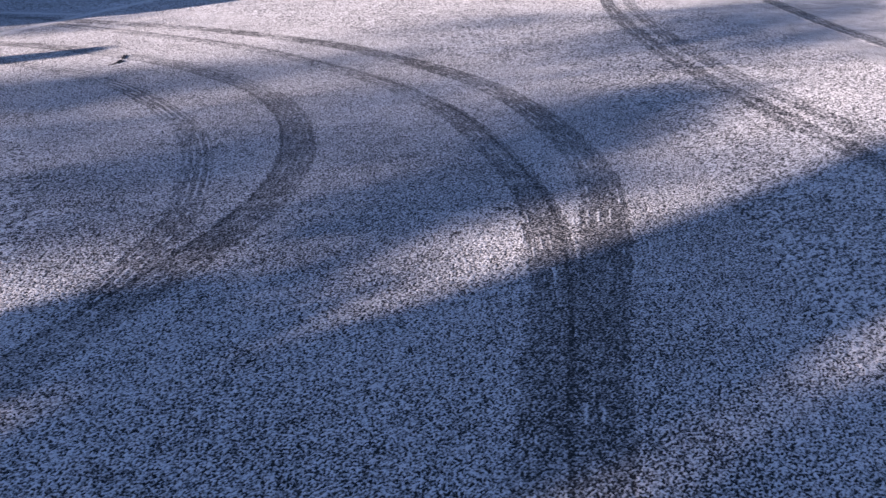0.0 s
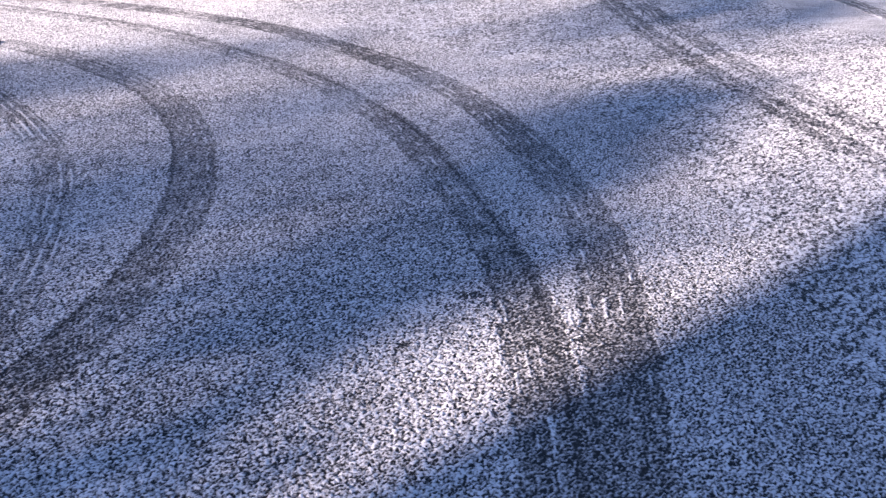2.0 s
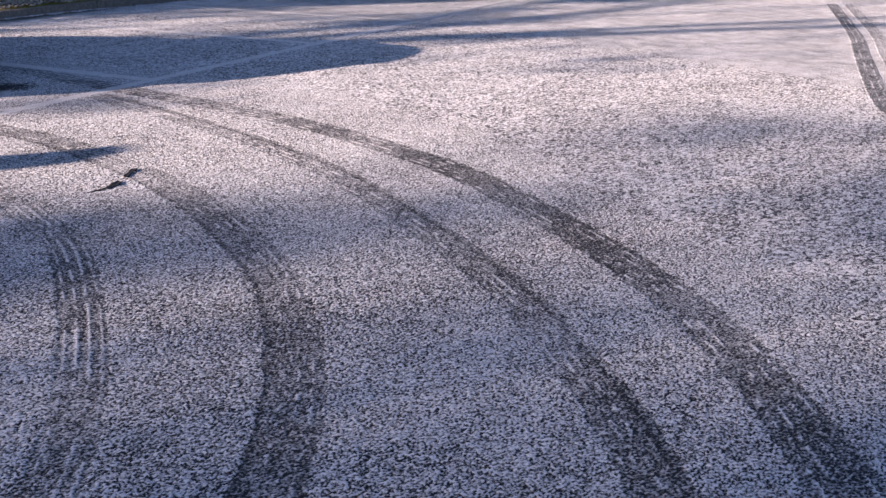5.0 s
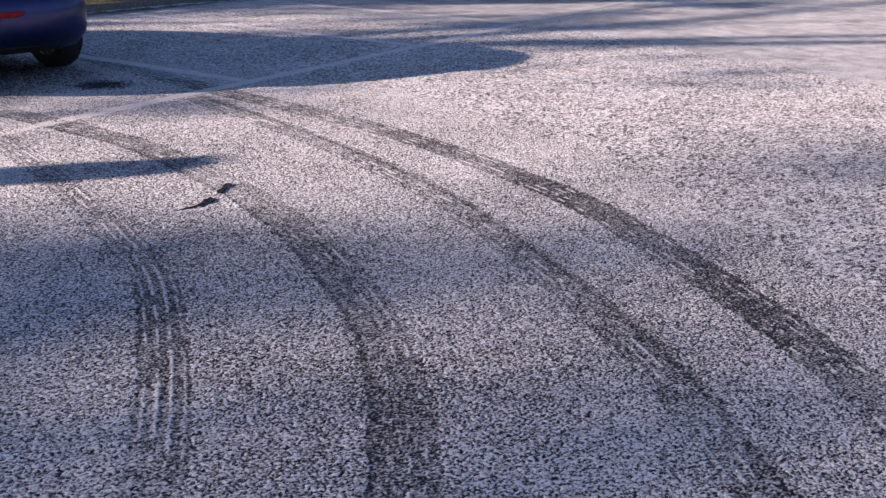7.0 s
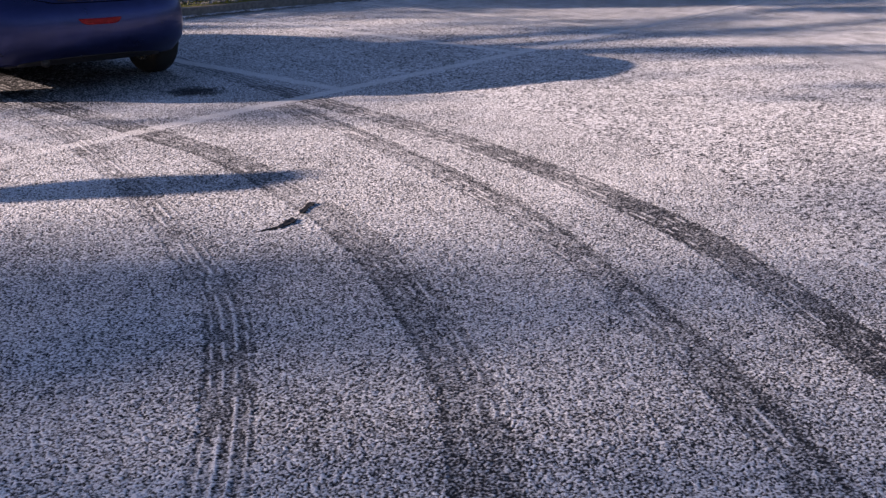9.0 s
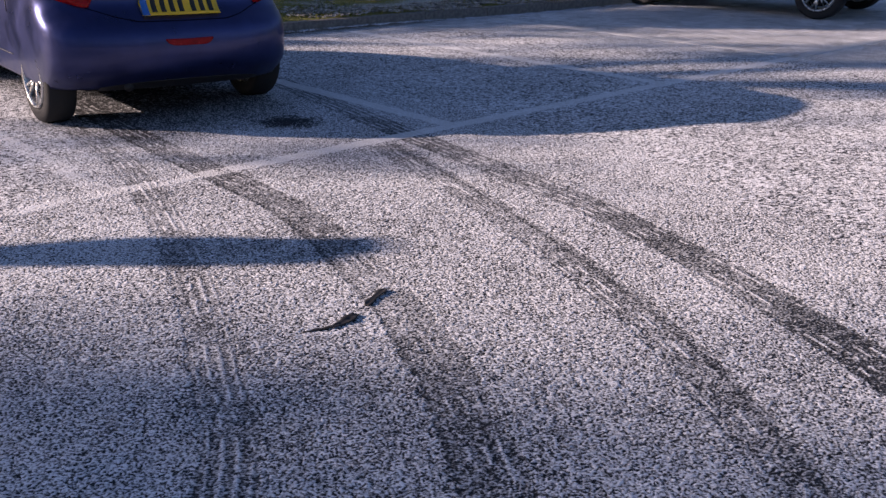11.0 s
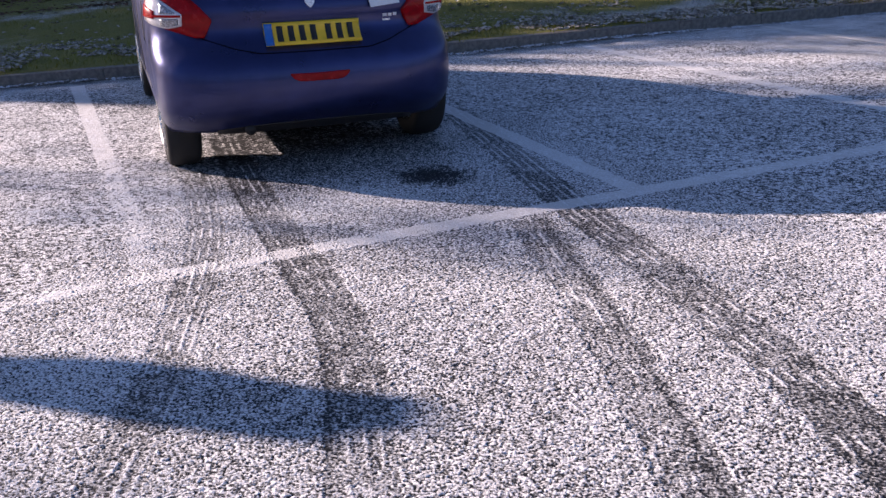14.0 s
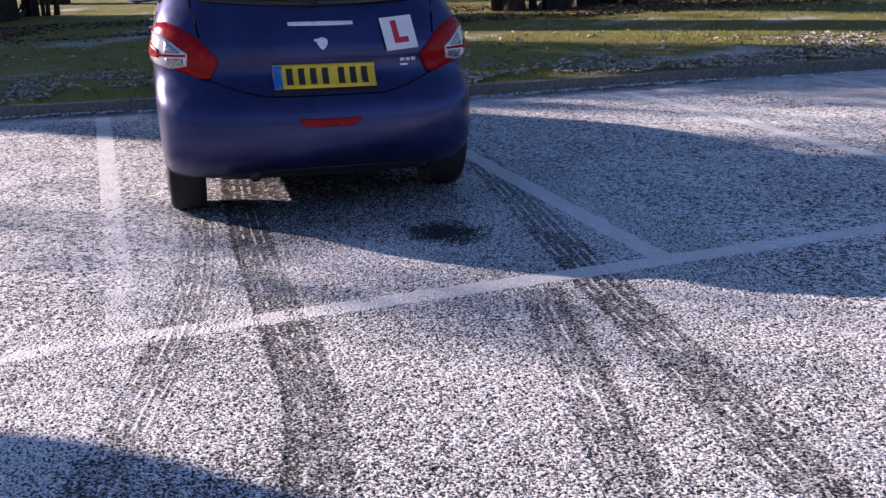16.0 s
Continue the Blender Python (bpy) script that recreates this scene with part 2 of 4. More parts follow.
def ribbon(name, line, width, mat, rise=0.004, label=""):
    """A low band along a line, its edges let into the ground."""
    verts, faces, uvs, run = [], [], [], 0.0
    cross = (-1, -0.86, 0, 0.86, 1)
    for k, p in enumerate(line):
        d = (line[min(k + 1, len(line) - 1)] - line[max(k - 1, 0)]).normalized()
        side = Vector((d.y, -d.x, 0))
        if k:
            run += (p - line[k - 1]).length
        for c in cross:
            verts.append(p + side * (c * width / 2) + Vector((0, 0, rise if abs(c) < 0.98 else -0.003)))
            uvs.append((c, run))
    n = len(cross)
    for k in range(len(line) - 1):
        for j in range(n - 1):
            faces.append((k * n + j, k * n + j + 1, (k + 1) * n + j + 1, (k + 1) * n + j))
    me = mesh_of(name, verts, faces, mat, False)
    layer = me.uv_layers.new(name="UVMap")
    for loop in me.loops:
        layer.data[loop.index].uv = uvs[loop.vertex_index]
    return tagged(new(name, me), label, "", "", "structure")


# ---- the car park ----
KERB = spline([(-24, -26), (-16.5, -8), (-12.6, 2.6), (-10.7, 6.8), (-9.91, 8.54), (-9.34, 9.70), (-8.55, 11.0), (-7.92, 12.15), (-7.45, 13.3),
               (-6.9, 14.8), (-6.35, 16.2), (-5.5, 18.6), (-4.4, 22.5), (-2.6, 30), (0, 44), (2, 80), (4, 200)], 0.3)
# tyre tracks: line, width, frost lost along y, ribs of frost left standing (across, from the line's right), how unbroken they are,
# the side pressed hardest
TRACKS = [
    ([(-6.05, 9.02), (-4.97, 8.66), (-4.23, 8.3), (-3.4, 7.81), (-2.75, 7.35), (-2.2, 6.88), (-1.46, 5.77), (-1.16, 4.64), (-1.15, 4.03), (-1.22, 3.3), (-1.4, 2.0)],
     0.165, [(4.0, 0.5), (5.5, 0.6), (6.8, 0.55), (8.0, 0.45), (9.0, 0.55)], (-0.72, -0.25, 0.22, 0.68), -0.2, (0.0, 0.0)),
    ([(-6.5, 9.42), (-5.5, 9.1), (-4.4, 8.80), (-3.6, 8.58), (-2.9, 8.23), (-2.3, 7.85), (-1.7, 7.31), (-1.24, 6.73), (-0.95, 6.07), (-0.8, 5.3), (-0.83, 4.57), (-1.08, 3.7), (-1.5, 2.6)],
     0.20, [(3.5, 0.5), (5.0, 0.7), (6.5, 0.72), (7.6, 0.6), (9.2, 0.72)], (-0.55, -0.12, 0.34), 0.3, (0.88, 0.4)),
    ([(-3.95, 9.74), (-3.16, 9.32), (-2.43, 8.88), (-1.96, 8.56), (-1.45, 8.14), (-0.63, 7.23), (-0.2, 6.56), (0.08, 5.91), (0.35, 4.79), (0.38, 3.92), (0.27, 2.84), (0.12, 1.2)],
     0.185, [(3.2, 0.6), (4.5, 0.8), (5.6, 0.75), (6.5, 0.74), (7.4, 0.62), (8.6, 0.45), (9.6, 0.55)], (0.75, 0.38, 0.0), 0.25, (-0.55, 0.5)),
    ([(-6.0, 10.86), (-5.2, 10.54), (-3.9, 9.99), (-2.37, 9.38), (-1.17, 8.62), (-0.59, 8.04), (0.05, 7.20), (0.41, 6.42), (0.67, 5.2), (0.61, 4.24), (0.44, 3.25), (0.21, 1.4)],
     0.21, [(3.2, 0.6), (4.4, 0.85), (5.6, 0.8), (7.0, 0.95), (8.6, 0.95), (9.4, 0.78), (10.8, 0.75)], (-0.62, -0.2, 0.24, 0.66), 0.5, (0.0, 0.0)),
    ([(2.05, 14.5), (1.85, 13), (1.60, 11), (1.57, 9.2), (1.65, 7.7), (1.82, 6.6), (1.99, 5.6), (2.27, 4.2), (2.5, 3.2)],
     0.20, [(3.5, 0.55), (6.0, 0.85), (13.0, 0.85)], (-0.85, 0.1, 0.92), -0.5, (0.0, 0.0)),
    ([(2.27, 14.5), (2.07, 13), (1.83, 11), (1.80, 9.2), (1.88, 7.7), (2.06, 6.6), (2.24, 5.6), (2.5, 4.2), (2.72, 3.2)],
     0.16, [(3.5, 0.45), (6.0, 0.66), (13.0, 0.68)], (-0.6, 0.0, 0.6), -0.2, (0.0, 0.0)),
]
LINE_WIDTH = 0.115
LINES = [[(-5.55, 4.6), (-3.89, 10.37), (-2.80, 14.35)], [(-3.89, 10.37), (-7.95, 11.27)], [(-4.62, 8.26), (-9.36, 9.27)], [(-3.32, 12.48), (-7.35, 13.36)]]
CELL, BLOCK = 0.006, 40
X0, Y0, NX, NY = -9.84, 1.2, 55, 56        # blocks of BLOCK x BLOCK cells
REACH = [(-1.8, 2.2), (1.3, 2.2), (1.3, 3.8), (1.2, 5.6), (0.9, 7.0), (0.1, 8.0), (-0.8, 9.0), (-1.6, 9.8), (-2.4, 10.4), (-3.6, 10.7), (-5.7, 11.0), (-5.7, 9.0), (-4.9, 8.2), (-4.5, 7.5), (-3.4, 6.6),
         (-2.2, 5.4), (-1.6, 4.2)]
WIDER = [(-2.4, 1.7), (1.9, 1.7), (2.3, 4.0), (3.2, 5.4), (3.3, 8.0), (2.7, 10.6), (2.3, 11.2), (-0.2, 13.2), (-1.9, 14.4), (-6.6, 14.4), (-9.3, 9.75), (-9.8, 8.6), (-9.0, 7.7), (-5.6, 7.2), (-4.6, 6.9),
         (-2.6, 5.4)]


def within(x, y, ring):
    inside = False
    for (ax, ay), (bx, by) in zip(ring, ring[1:] + ring[:1]):
        if (ay > y) != (by > y) and x < ax + (y - ay) * (bx - ax) / (by - ay):
            inside = not inside
    return inside


def smooth(a, times=1):
    for _ in range(times):
        a = (np.roll(a, 1, 0) + 2 * a + np.roll(a, -1, 0)) / 4
        a = (np.roll(a, 1, 1) + 2 * a + np.roll(a, -1, 1)) / 4
    return a


def coarse(rng, shape, every):
    """Smooth unit noise with a grain of that many cells."""
    n = (shape[0] // every + 3, shape[1] // every + 3)
    a = rng.standard_normal(n)
    gx, gy = np.arange(shape[0]) / every, np.arange(shape[1]) / every
    ix, iy = gx.astype(int), gy.astype(int)
    fx, fy = (gx - ix)[:, None], (gy - iy)[None, :]
    fx, fy = fx * fx * (3 - 2 * fx), fy * fy * (3 - 2 * fy)
    return ((a[ix][:, iy] * (1 - fy) + a[ix][:, iy + 1] * fy) * (1 - fx) + (a[ix + 1][:, iy] * (1 - fy) + a[ix + 1][:, iy + 1] * fy) * fx)


def lay_mesh(name, co, quads, frost, laid, worn_down, mat):
    me = bpy.data.meshes.new(name)
    me.vertices.add(len(co))
    me.vertices.foreach_set("co", co.astype(np.float32).ravel())
    me.loops.add(quads.size)
    me.loops.foreach_set("vertex_index", quads.astype(np.int32).ravel())
    me.polygons.add(len(quads))
    me.polygons.foreach_set("loop_start", np.arange(0, quads.size, 4, dtype=np.int32))
    me.polygons.foreach_set("use_smooth", np.ones(len(quads), dtype=bool))
    me.update(calc_edges=True)
    for key, values in (("frost", frost), ("laid", laid), ("pressed", worn_down)):
        me.attributes.new(key, "FLOAT", "POINT").data.foreach_set("value", values.astype(np.float32))
    me.materials.append(mat)
    me.validate()
    return new(name, me)


def stamp(points, width, shape):
    """The cells under a band along a line: their numbers, how far across (-1 to 1) and how far along each lies, and its y."""
    line = np.array([tuple(p) for p in spline(points, 0.003)])[:, :2]
    d = np.gradient(line, axis=0)
    d /= np.linalg.norm(d, axis=1)[:, None]
    run = np.concatenate([[0], np.cumsum(np.linalg.norm(np.diff(line, axis=0), axis=1))])
    us = np.linspace(-1, 1, int(width / 0.003))
    px = line[:, 0, None] + d[:, 1, None] * us * width / 2
    py = line[:, 1, None] - d[:, 0, None] * us * width / 2
    i, j = np.rint((px - X0) / CELL).astype(int), np.rint((py - Y0) / CELL).astype(int)
    ok = (i >= 0) & (j >= 0) & (i < shape[0]) & (j < shape[1])
    u, r = np.broadcast_to(us, px.shape), np.broadcast_to(run[:, None], px.shape)
    return i[ok], j[ok], u[ok], r[ok], py[ok]


def lay_ground():
    rng = np.random.default_rng(7)
    shape = (NX * BLOCK + 1, NY * BLOCK + 1)
    stones = rng.standard_normal(shape)
    stones = stones - 0.05 * (np.roll(stones, 1, 0) + np.roll(stones, -1, 0))
    stones = stones - 0.05 * (np.roll(stones, 1, 1) + np.roll(stones, -1, 1))
    stones = stones / stones.std()
    broad = rng.standard_normal(shape)
    broad = broad - 0.13 * (np.roll(broad, 2, 0) + np.roll(broad, -2, 0))
    broad = broad - 0.13 * (np.roll(broad, 2, 1) + np.roll(broad, -2, 1))
    blocks = np.array([[within(X0 + CELL * BLOCK * (i + 0.5), Y0 + CELL * BLOCK * (j + 0.5), REACH) for j in range(NY)] for i in range(NX)])
    close = np.pad(np.kron(blocks, np.ones((BLOCK, BLOCK), dtype=bool)), ((0, 1), (0, 1)), mode="edge")
    stones = np.where(close, stones, broad / broad.std())
    # some stones stay bare whatever their height
    other = np.random.default_rng(8).standard_normal(shape)
    coat = np.where(close, 0.72 * stones + 0.69 * other, 0.45 * stones + 0.89 * other)
    drift = 0.5 * coarse(rng, shape, 75) + 0.35 * coarse(rng, shape, 22)
    rag, worn, dash = coarse(rng, shape, 6), coarse(rng, shape, 85), coarse(rng, shape, 12)
    gx, gy = np.meshgrid(X0 + CELL * np.arange(shape[0]), Y0 + CELL * np.arange(shape[1]), indexing="ij")
    # stones higher than this carry frost
    level = FROST_LEVEL - 0.16 * drift + 0.12 * coarse(rng, shape, 8)
    owner = np.zeros(shape, dtype=np.int8)
    press, rib, grain = np.zeros(shape), np.zeros(shape, dtype=bool), coat.copy()
    for k, (points, width, force, ribs, broken, (hard, harder)) in enumerate(TRACKS):
        i, j, u, run, y = stamp(points, width, shape)
        # streaks drawn out along the track
        streak = coarse(rng, (int(run.max() / 0.006) + 8, 64), 1)
        streak = smooth(np.repeat(streak[::5], 5, 0)[:streak.shape[0]], 1)
        streak = streak[(run / 0.006).astype(int), ((u + 1) * width / 2 / 0.006).astype(int)]
        lost = 0.87 * np.interp(y, *zip(*force)) * (0.9 + 0.22 * worn[i, j])
        lost = lost + harder * (np.abs(u - hard) < 0.10) if harder else lost
        nearest = np.min(np.abs(u[:, None] - np.array(ribs)), axis=1)
        left = np.interp(y, [4.0, 5.5, 9.7, 10.1], [0.35, 0.0, 0.0, -0.9])
        keep = (nearest * width / 2 < 0.0040) & (dash[i, j] + 0.7 * streak > broken + left) & (np.abs(u) < 0.97)
        inside = np.abs(u) + 0.07 * rag[i, j] < 0.95
        i, j, keep, lost, streak = i[inside], j[inside], keep[inside], lost[inside], streak[inside]
        press[i, j] = np.maximum(press[i, j], lost)
        grain[i, j] = 0.85 * coat[i, j] + 0.22 * streak
        rib[i, j] = keep
        owner[i, j] = k + 1
    for k, points in enumerate(LINES):
        i, j, u, run, y = stamp(points, LINE_WIDTH, shape)
        # paint gone or buried in frost towards the near ends
        bare = 0.5 * stones[i, j] + 0.5 * dash[i, j] + 0.4 * drift[i, j]
        sound = np.interp(y, [8.2, 8.9, 10.2], [0.1, 0.5, 3.0]) if k == 0 else np.interp(run, [0.0, 1.6, 3.0], [0.0, 0.6, 3.0]) if k == 2 else 3.0
        inside = (np.abs(u) + 0.06 * rag[i, j] < 0.97) & (bare < sound)
        owner[i[inside], j[inside]] = len(TRACKS) + k + 1
        grain[i[inside], j[inside]] += PAINT_FROST
    level = level + np.where(rib, -0.35, press)
    # bare wet spots where oil or warm water dripped, heel scuffs, ground under the car, painted shade by the kerb
    for x, y, rx, ry, turn, force in BARE_AND_SHADED:
        c, s = math.cos(radians(turn)), math.sin(radians(turn))
        dx, dy = (gx - x) * c + (gy - y) * s, -(gx - x) * s + (gy - y) * c
        k = 6 if rx > 1 else 2
        r = (np.abs(dx / rx) ** k + np.abs(dy / ry) ** k) ** (1 / k) + (0.03 if k == 6 else 0.16) * rag
        level = level + force * np.clip(1.25 - r, 0, 1) ** 0.7
    wider = np.array([[within(X0 + CELL * BLOCK * (i + 0.5), Y0 + CELL * BLOCK * (j + 0.5), WIDER) for j in range(NY)] for i in range(NX)]) & ~blocks
    cover = np.where(close, 0.51, 0.525) + np.where(close, 0.178, 0.18) * grain - 0.15 * level
    cover = np.where(rib, RIB_FROST, cover)
    soft = np.pad(np.kron(blocks | wider, np.ones((BLOCK, BLOCK))), ((0, 1), (0, 1)), mode="edge")
    for shift in (8, 16, 24):
        soft = np.minimum.reduce([soft, np.roll(soft, shift, 0), np.roll(soft, -shift, 0), np.roll(soft, shift, 1), np.roll(soft, -shift, 1)])
    soft = smooth(soft, 12)
    cover = cover * soft + FAR_FROST * (1 - soft)
    # rolled stones: level tops, deep gaps
    height = (np.where(stones > 0, 0.45 * stones, np.clip(stones, -1.5, 0)) * RELIEF + 0.4 * RELIEF)
    height *= np.where(close, 1.0, 1.25)
    height = np.where(owner > len(TRACKS), 0.4 * height + 0.001, height)
    height = np.where(rib, 0.0022, np.where(press > 0.2, height * 0.8 - 0.0012, height)) * soft
    # where fine cells meet coarse ones the finer edge follows the coarser
    for axis in (0, 1):
        h, b = (height, blocks) if axis == 0 else (height.T, blocks.T)
        for n in range(1, b.shape[0]):
            mixed = np.repeat(b[n - 1] != b[n], BLOCK // 2)
            row = h[n * BLOCK]
            row[1::2] = np.where(mixed, (row[0:-2:2] + row[2::2]) / 2, row[1::2])
    crushed = np.where(rib, 0, np.clip(press / 0.9, 0, 1))
    cells = np.kron(blocks, np.ones((BLOCK, BLOCK), dtype=bool)).astype(bool)
    coarser = np.kron(wider, np.ones((BLOCK // 2, BLOCK // 2), dtype=bool)).astype(bool)
    number = np.arange(shape[0] * shape[1]).reshape(shape)
    quads = np.stack([number[:-1, :-1], number[1:, :-1], number[1:, 1:], number[:-1, 1:]], -1)
    big = np.stack([number[:-2:2, :-2:2], number[2::2, :-2:2], number[2::2, 2::2], number[:-2:2, 2::2]], -1)
    co = np.stack([gx, gy, height], -1).reshape(-1, 3)
    near_grain = np.where(close, 1.0, 0.55).reshape(-1)
    flat, near, worn_all = cover.reshape(-1), soft.reshape(-1), crushed.reshape(-1)
    for k in range(len(TRACKS) + len(LINES) + 1):
        q = np.concatenate([quads[cells & (owner[:-1, :-1] == k)], big[coarser & (owner[:-2:2, :-2:2] == k)]])
        used, back = np.unique(q, return_inverse=True)
        q, c, f, laid, worn_down = back.reshape(-1, 4), co[used], flat[used], np.clip(2 * near[used], 0, 1) * near_grain[used], worn_all[used]
        if k == 0:
            far = []
            size = CELL * BLOCK
            for i in range(NX):
                for j in range(NY):
                    if not (blocks[i, j] or wider[i, j]):
                        far.append((X0 + i * size, Y0 + j * size, X0 + (i + 1) * size, Y0 + (j + 1) * size))
            X1, Y1 = X0 + NX * size, Y0 + NY * size
            far += [(-250, -250, 250, Y0), (-250, Y1, 250, 250), (-250, Y0, X0, Y1), (X1, Y0, 250, Y1)]
            corners = np.array([[(a, b, 0), (c2, b, 0), (c2, d, 0), (a, d, 0)] for a, b, c2, d in far]).reshape(-1, 3)
            q = np.concatenate([q, len(c) + np.arange(len(corners)).reshape(-1, 4)])
            c = np.concatenate([c, corners])
            f, laid, worn_down = (np.concatenate([v, np.full(len(corners), fill)]) for v, fill in ((f, FAR_FROST), (laid, 0), (worn_down, 0)))
            tagged(lay_mesh("ground", c, q, f, laid, worn_down, asphalt), "frost-speckled dark asphalt of the car park", "ground", "", "structure")
        elif k <= len(TRACKS):
            tagged(lay_mesh("tyre_track", c, q, f, laid, worn_down, asphalt), "dark curving tyre track pressed into the frost", "tyre track", "", "structure")
        else:
            tagged(lay_mesh("bay_line", c, q, f, laid, worn_down, frosted_paint), "worn white painted parking bay line under frost", "bay line", "", "structure")


RIB_FROST = 0.66
FROST_LEVEL, FAR_FROST, RELIEF, PAINT_FROST = 0.15, 0.52, 0.0028, -0.35
# first entry: frost thinned by the kerb to paint in tree shade
BARE_AND_SHADED = [(-8.60, 9.10, 0.85, 0.22, 13, 0.8), (-6.88, 10.03, 1.70, 0.62, 162, 2.4), (-4.80, 9.84, 0.20, 0.15, 30, 3.0), (0.215, 4.56, 0.05, 0.025, 0, 1.8), (0.02, 4.29, 0.035, 0.022, 20, 1.8)]
lay_ground()

# the lines and tracks go on over the plain ground further off
for a, b in (((-2.80, 14.35), (-1.2, 20.2)), ((-2.78, 14.45), (-6.75, 15.25))):
    ribbon("bay_line", spline([(*a, 0.001), (*b, 0.001)], 0.3), LINE_WIDTH, frosted_paint, 0.0036, "worn white painted parking bay line")
FAR_TRACKS = [
    ([(2.3, 17.5), (2.05, 14.5), (1.85, 13), (1.60, 11), (1.58, 10.3)], 0.17, tread_heavy),
    ([(2.52, 17.5), (2.27, 14.5), (2.07, 13), (1.83, 11), (1.81, 10.3)], 0.15, tread_light),
    ([(3.7, 15.5), (3.4, 12), (3.36, 10.2), (3.4, 9), (3.55, 7.4)], 0.2, tread_heavy),
]
for k, (points, width, mat) in enumerate(FAR_TRACKS):
    ribbon("tyre_track", spline([(*p, 0.0006 * k) for p in points]), width, mat, 0.004, "faint old tyre track pressed into the frost")

# verge behind the kerb
left = [Vector((-250, p.y, 0)) for p in KERB]
verts, faces = [], []
for p, q in zip(KERB, left):
    for f in (0, 0.004, 0.02, 0.06, 0.2, 1):
        w = p.lerp(q, f) - Vector((0.1, 0, 0))
        verts.append(w + Vector((0, 0, 0.09 + 0.035 * noise.noise(w * 0.5) + (0.0 if f < 0.004 else 0.03))))
n = 6
for k in range(len(KERB) - 1):
    for j in range(n - 1):
        faces.append((k * n + j, (k + 1) * n + j, (k + 1) * n + j + 1, k * n + j + 1))
tagged(solid("verge", verts, faces, turf), "frosty short grass verge behind the kerb", "grass", "", "structure")

# ---- kerb stones ----
kerb = tagged(new("kerb"), "row of grey concrete kerb stones, frost along the foot", "kerb", "", "structure")


def kerb_stones():
    run, length = [0.0], 0.915
    for a, b in zip(KERB, KERB[1:]):
        run.append(run[-1] + (b - a).length)
    bm = box_bm(0.125, length - 0.002, 0.30, 0.005, (-0.0625, 0, -0.04))
    me = bpy.data.meshes.new("kerb_stone")
    bm.to_mesh(me)
    bm.free()
    me.materials.append(concrete)

    def at(d):
        k = max(i for i in range(len(run) - 1) if run[i] <= d)
        return KERB[k].lerp(KERB[k + 1], (d - run[k]) / (run[k + 1] - run[k]))
    d = 0.0
    while d < run[-1] - 120:
        a, b = at(d), at(d + length)
        mid, way = (a + b) / 2, (b - a)
        if mid.y > -8 and mid.y < 40:
            ob = new("kerb_stone", me)
            ob.parent = kerb
            ob.matrix_basis = pose(mid.x, mid.y, random.uniform(-0.0008, 0.0008), 0, 0, math.degrees(math.atan2(way.y, way.x)) - 90 + random.uniform(-0.15, 0.15))
        d += length


kerb_stones()


# ---- cars ----
TABLE_Z = [0.20, 0.25, 0.32, 0.45, 0.56, 0.62, 0.66, 0.72, 0.765, 0.80, 0.82, 0.86, 0.95, 1.03, 1.18, 1.285, 1.345, 1.385, 1.405]
TABLE_REAR = [0.15, 0.085, 0.012, 0.0, 0.015, 0.06, 0.12, 0.165, 0.172, 0.148, 0.146, 0.162, 0.20, 0.25, 0.40, 0.50, 0.52, 0.75, 1.25]
TABLE_FRONT = [3.53, 3.58, 3.61, 3.63, 3.61, 3.58, 3.57, 3.51, 3.46, 3.40, 3.36, 3.22, 2.77, 2.43, 2.06, 1.83, 1.73, 1.55, 1.33]
TABLE_HALF = [0.805, 0.818, 0.826, 0.831, 0.834, 0.834, 0.834, 0.833, 0.831, 0.83, 0.828, 0.822, 0.805, 0.772, 0.69, 0.62, 0.56, 0.44, 0.15]
REAR_ROUND, FRONT_ROUND, POWER = 0.36, 0.95, 2.9
REAR_AXLE, FRONT_AXLE, WHEEL_R, LIFT = 0.63, 3.05, 0.30, 0.042   # LIFT: the body's zero above the ground


def table(values, z):
    """Smoothed look-up of a height table."""
    return float(np.mean([np.interp(z + d, TABLE_Z, values) for d in (-0.025, -0.0125, 0, 0.0125, 0.025)]))


def rear_y(x, z):
    w = table(TABLE_HALF, z)
    return table(TABLE_REAR, z) + REAR_ROUND * (1 - max(0.0, 1 - min(1, abs(x) / w) ** POWER) ** (1 / POWER))


def front_y(x, z):
    w = table(TABLE_HALF, z)
    return table(TABLE_FRONT, z) - FRONT_ROUND * (1 - max(0.0, 1 - min(1, abs(x) / w) ** POWER) ** (1 / POWER))


def side_x(y, z):
    w, r, f = table(TABLE_HALF, z), table(TABLE_REAR, z), table(TABLE_FRONT, z)
    fr = min(FRONT_ROUND, max(0.1, f - 2.0 if z > 1.0 else FRONT_ROUND))
    if y < r + REAR_ROUND:
        return w * max(0.0, 1 - min(1, (r + REAR_ROUND - y) / REAR_ROUND) ** POWER) ** (1 / POWER)
    if y > f - fr:
        return w * max(0.0, 1 - min(1, (y - f + fr) / fr) ** POWER) ** (1 / POWER)
    return w


def around(a, z):
    """A point of the body's outline at height z; a: 0 left side at the rear corner, 90 the middle of the tail, 180 the right."""
    w, r = table(TABLE_HALF, z), table(TABLE_REAR, z)
    c, s = math.cos(radians(a)), math.sin(radians(a))
    return Vector((-w * math.copysign(abs(c) ** (2 / POWER), c), r + REAR_ROUND * (1 - abs(s) ** (2 / POWER)), z))


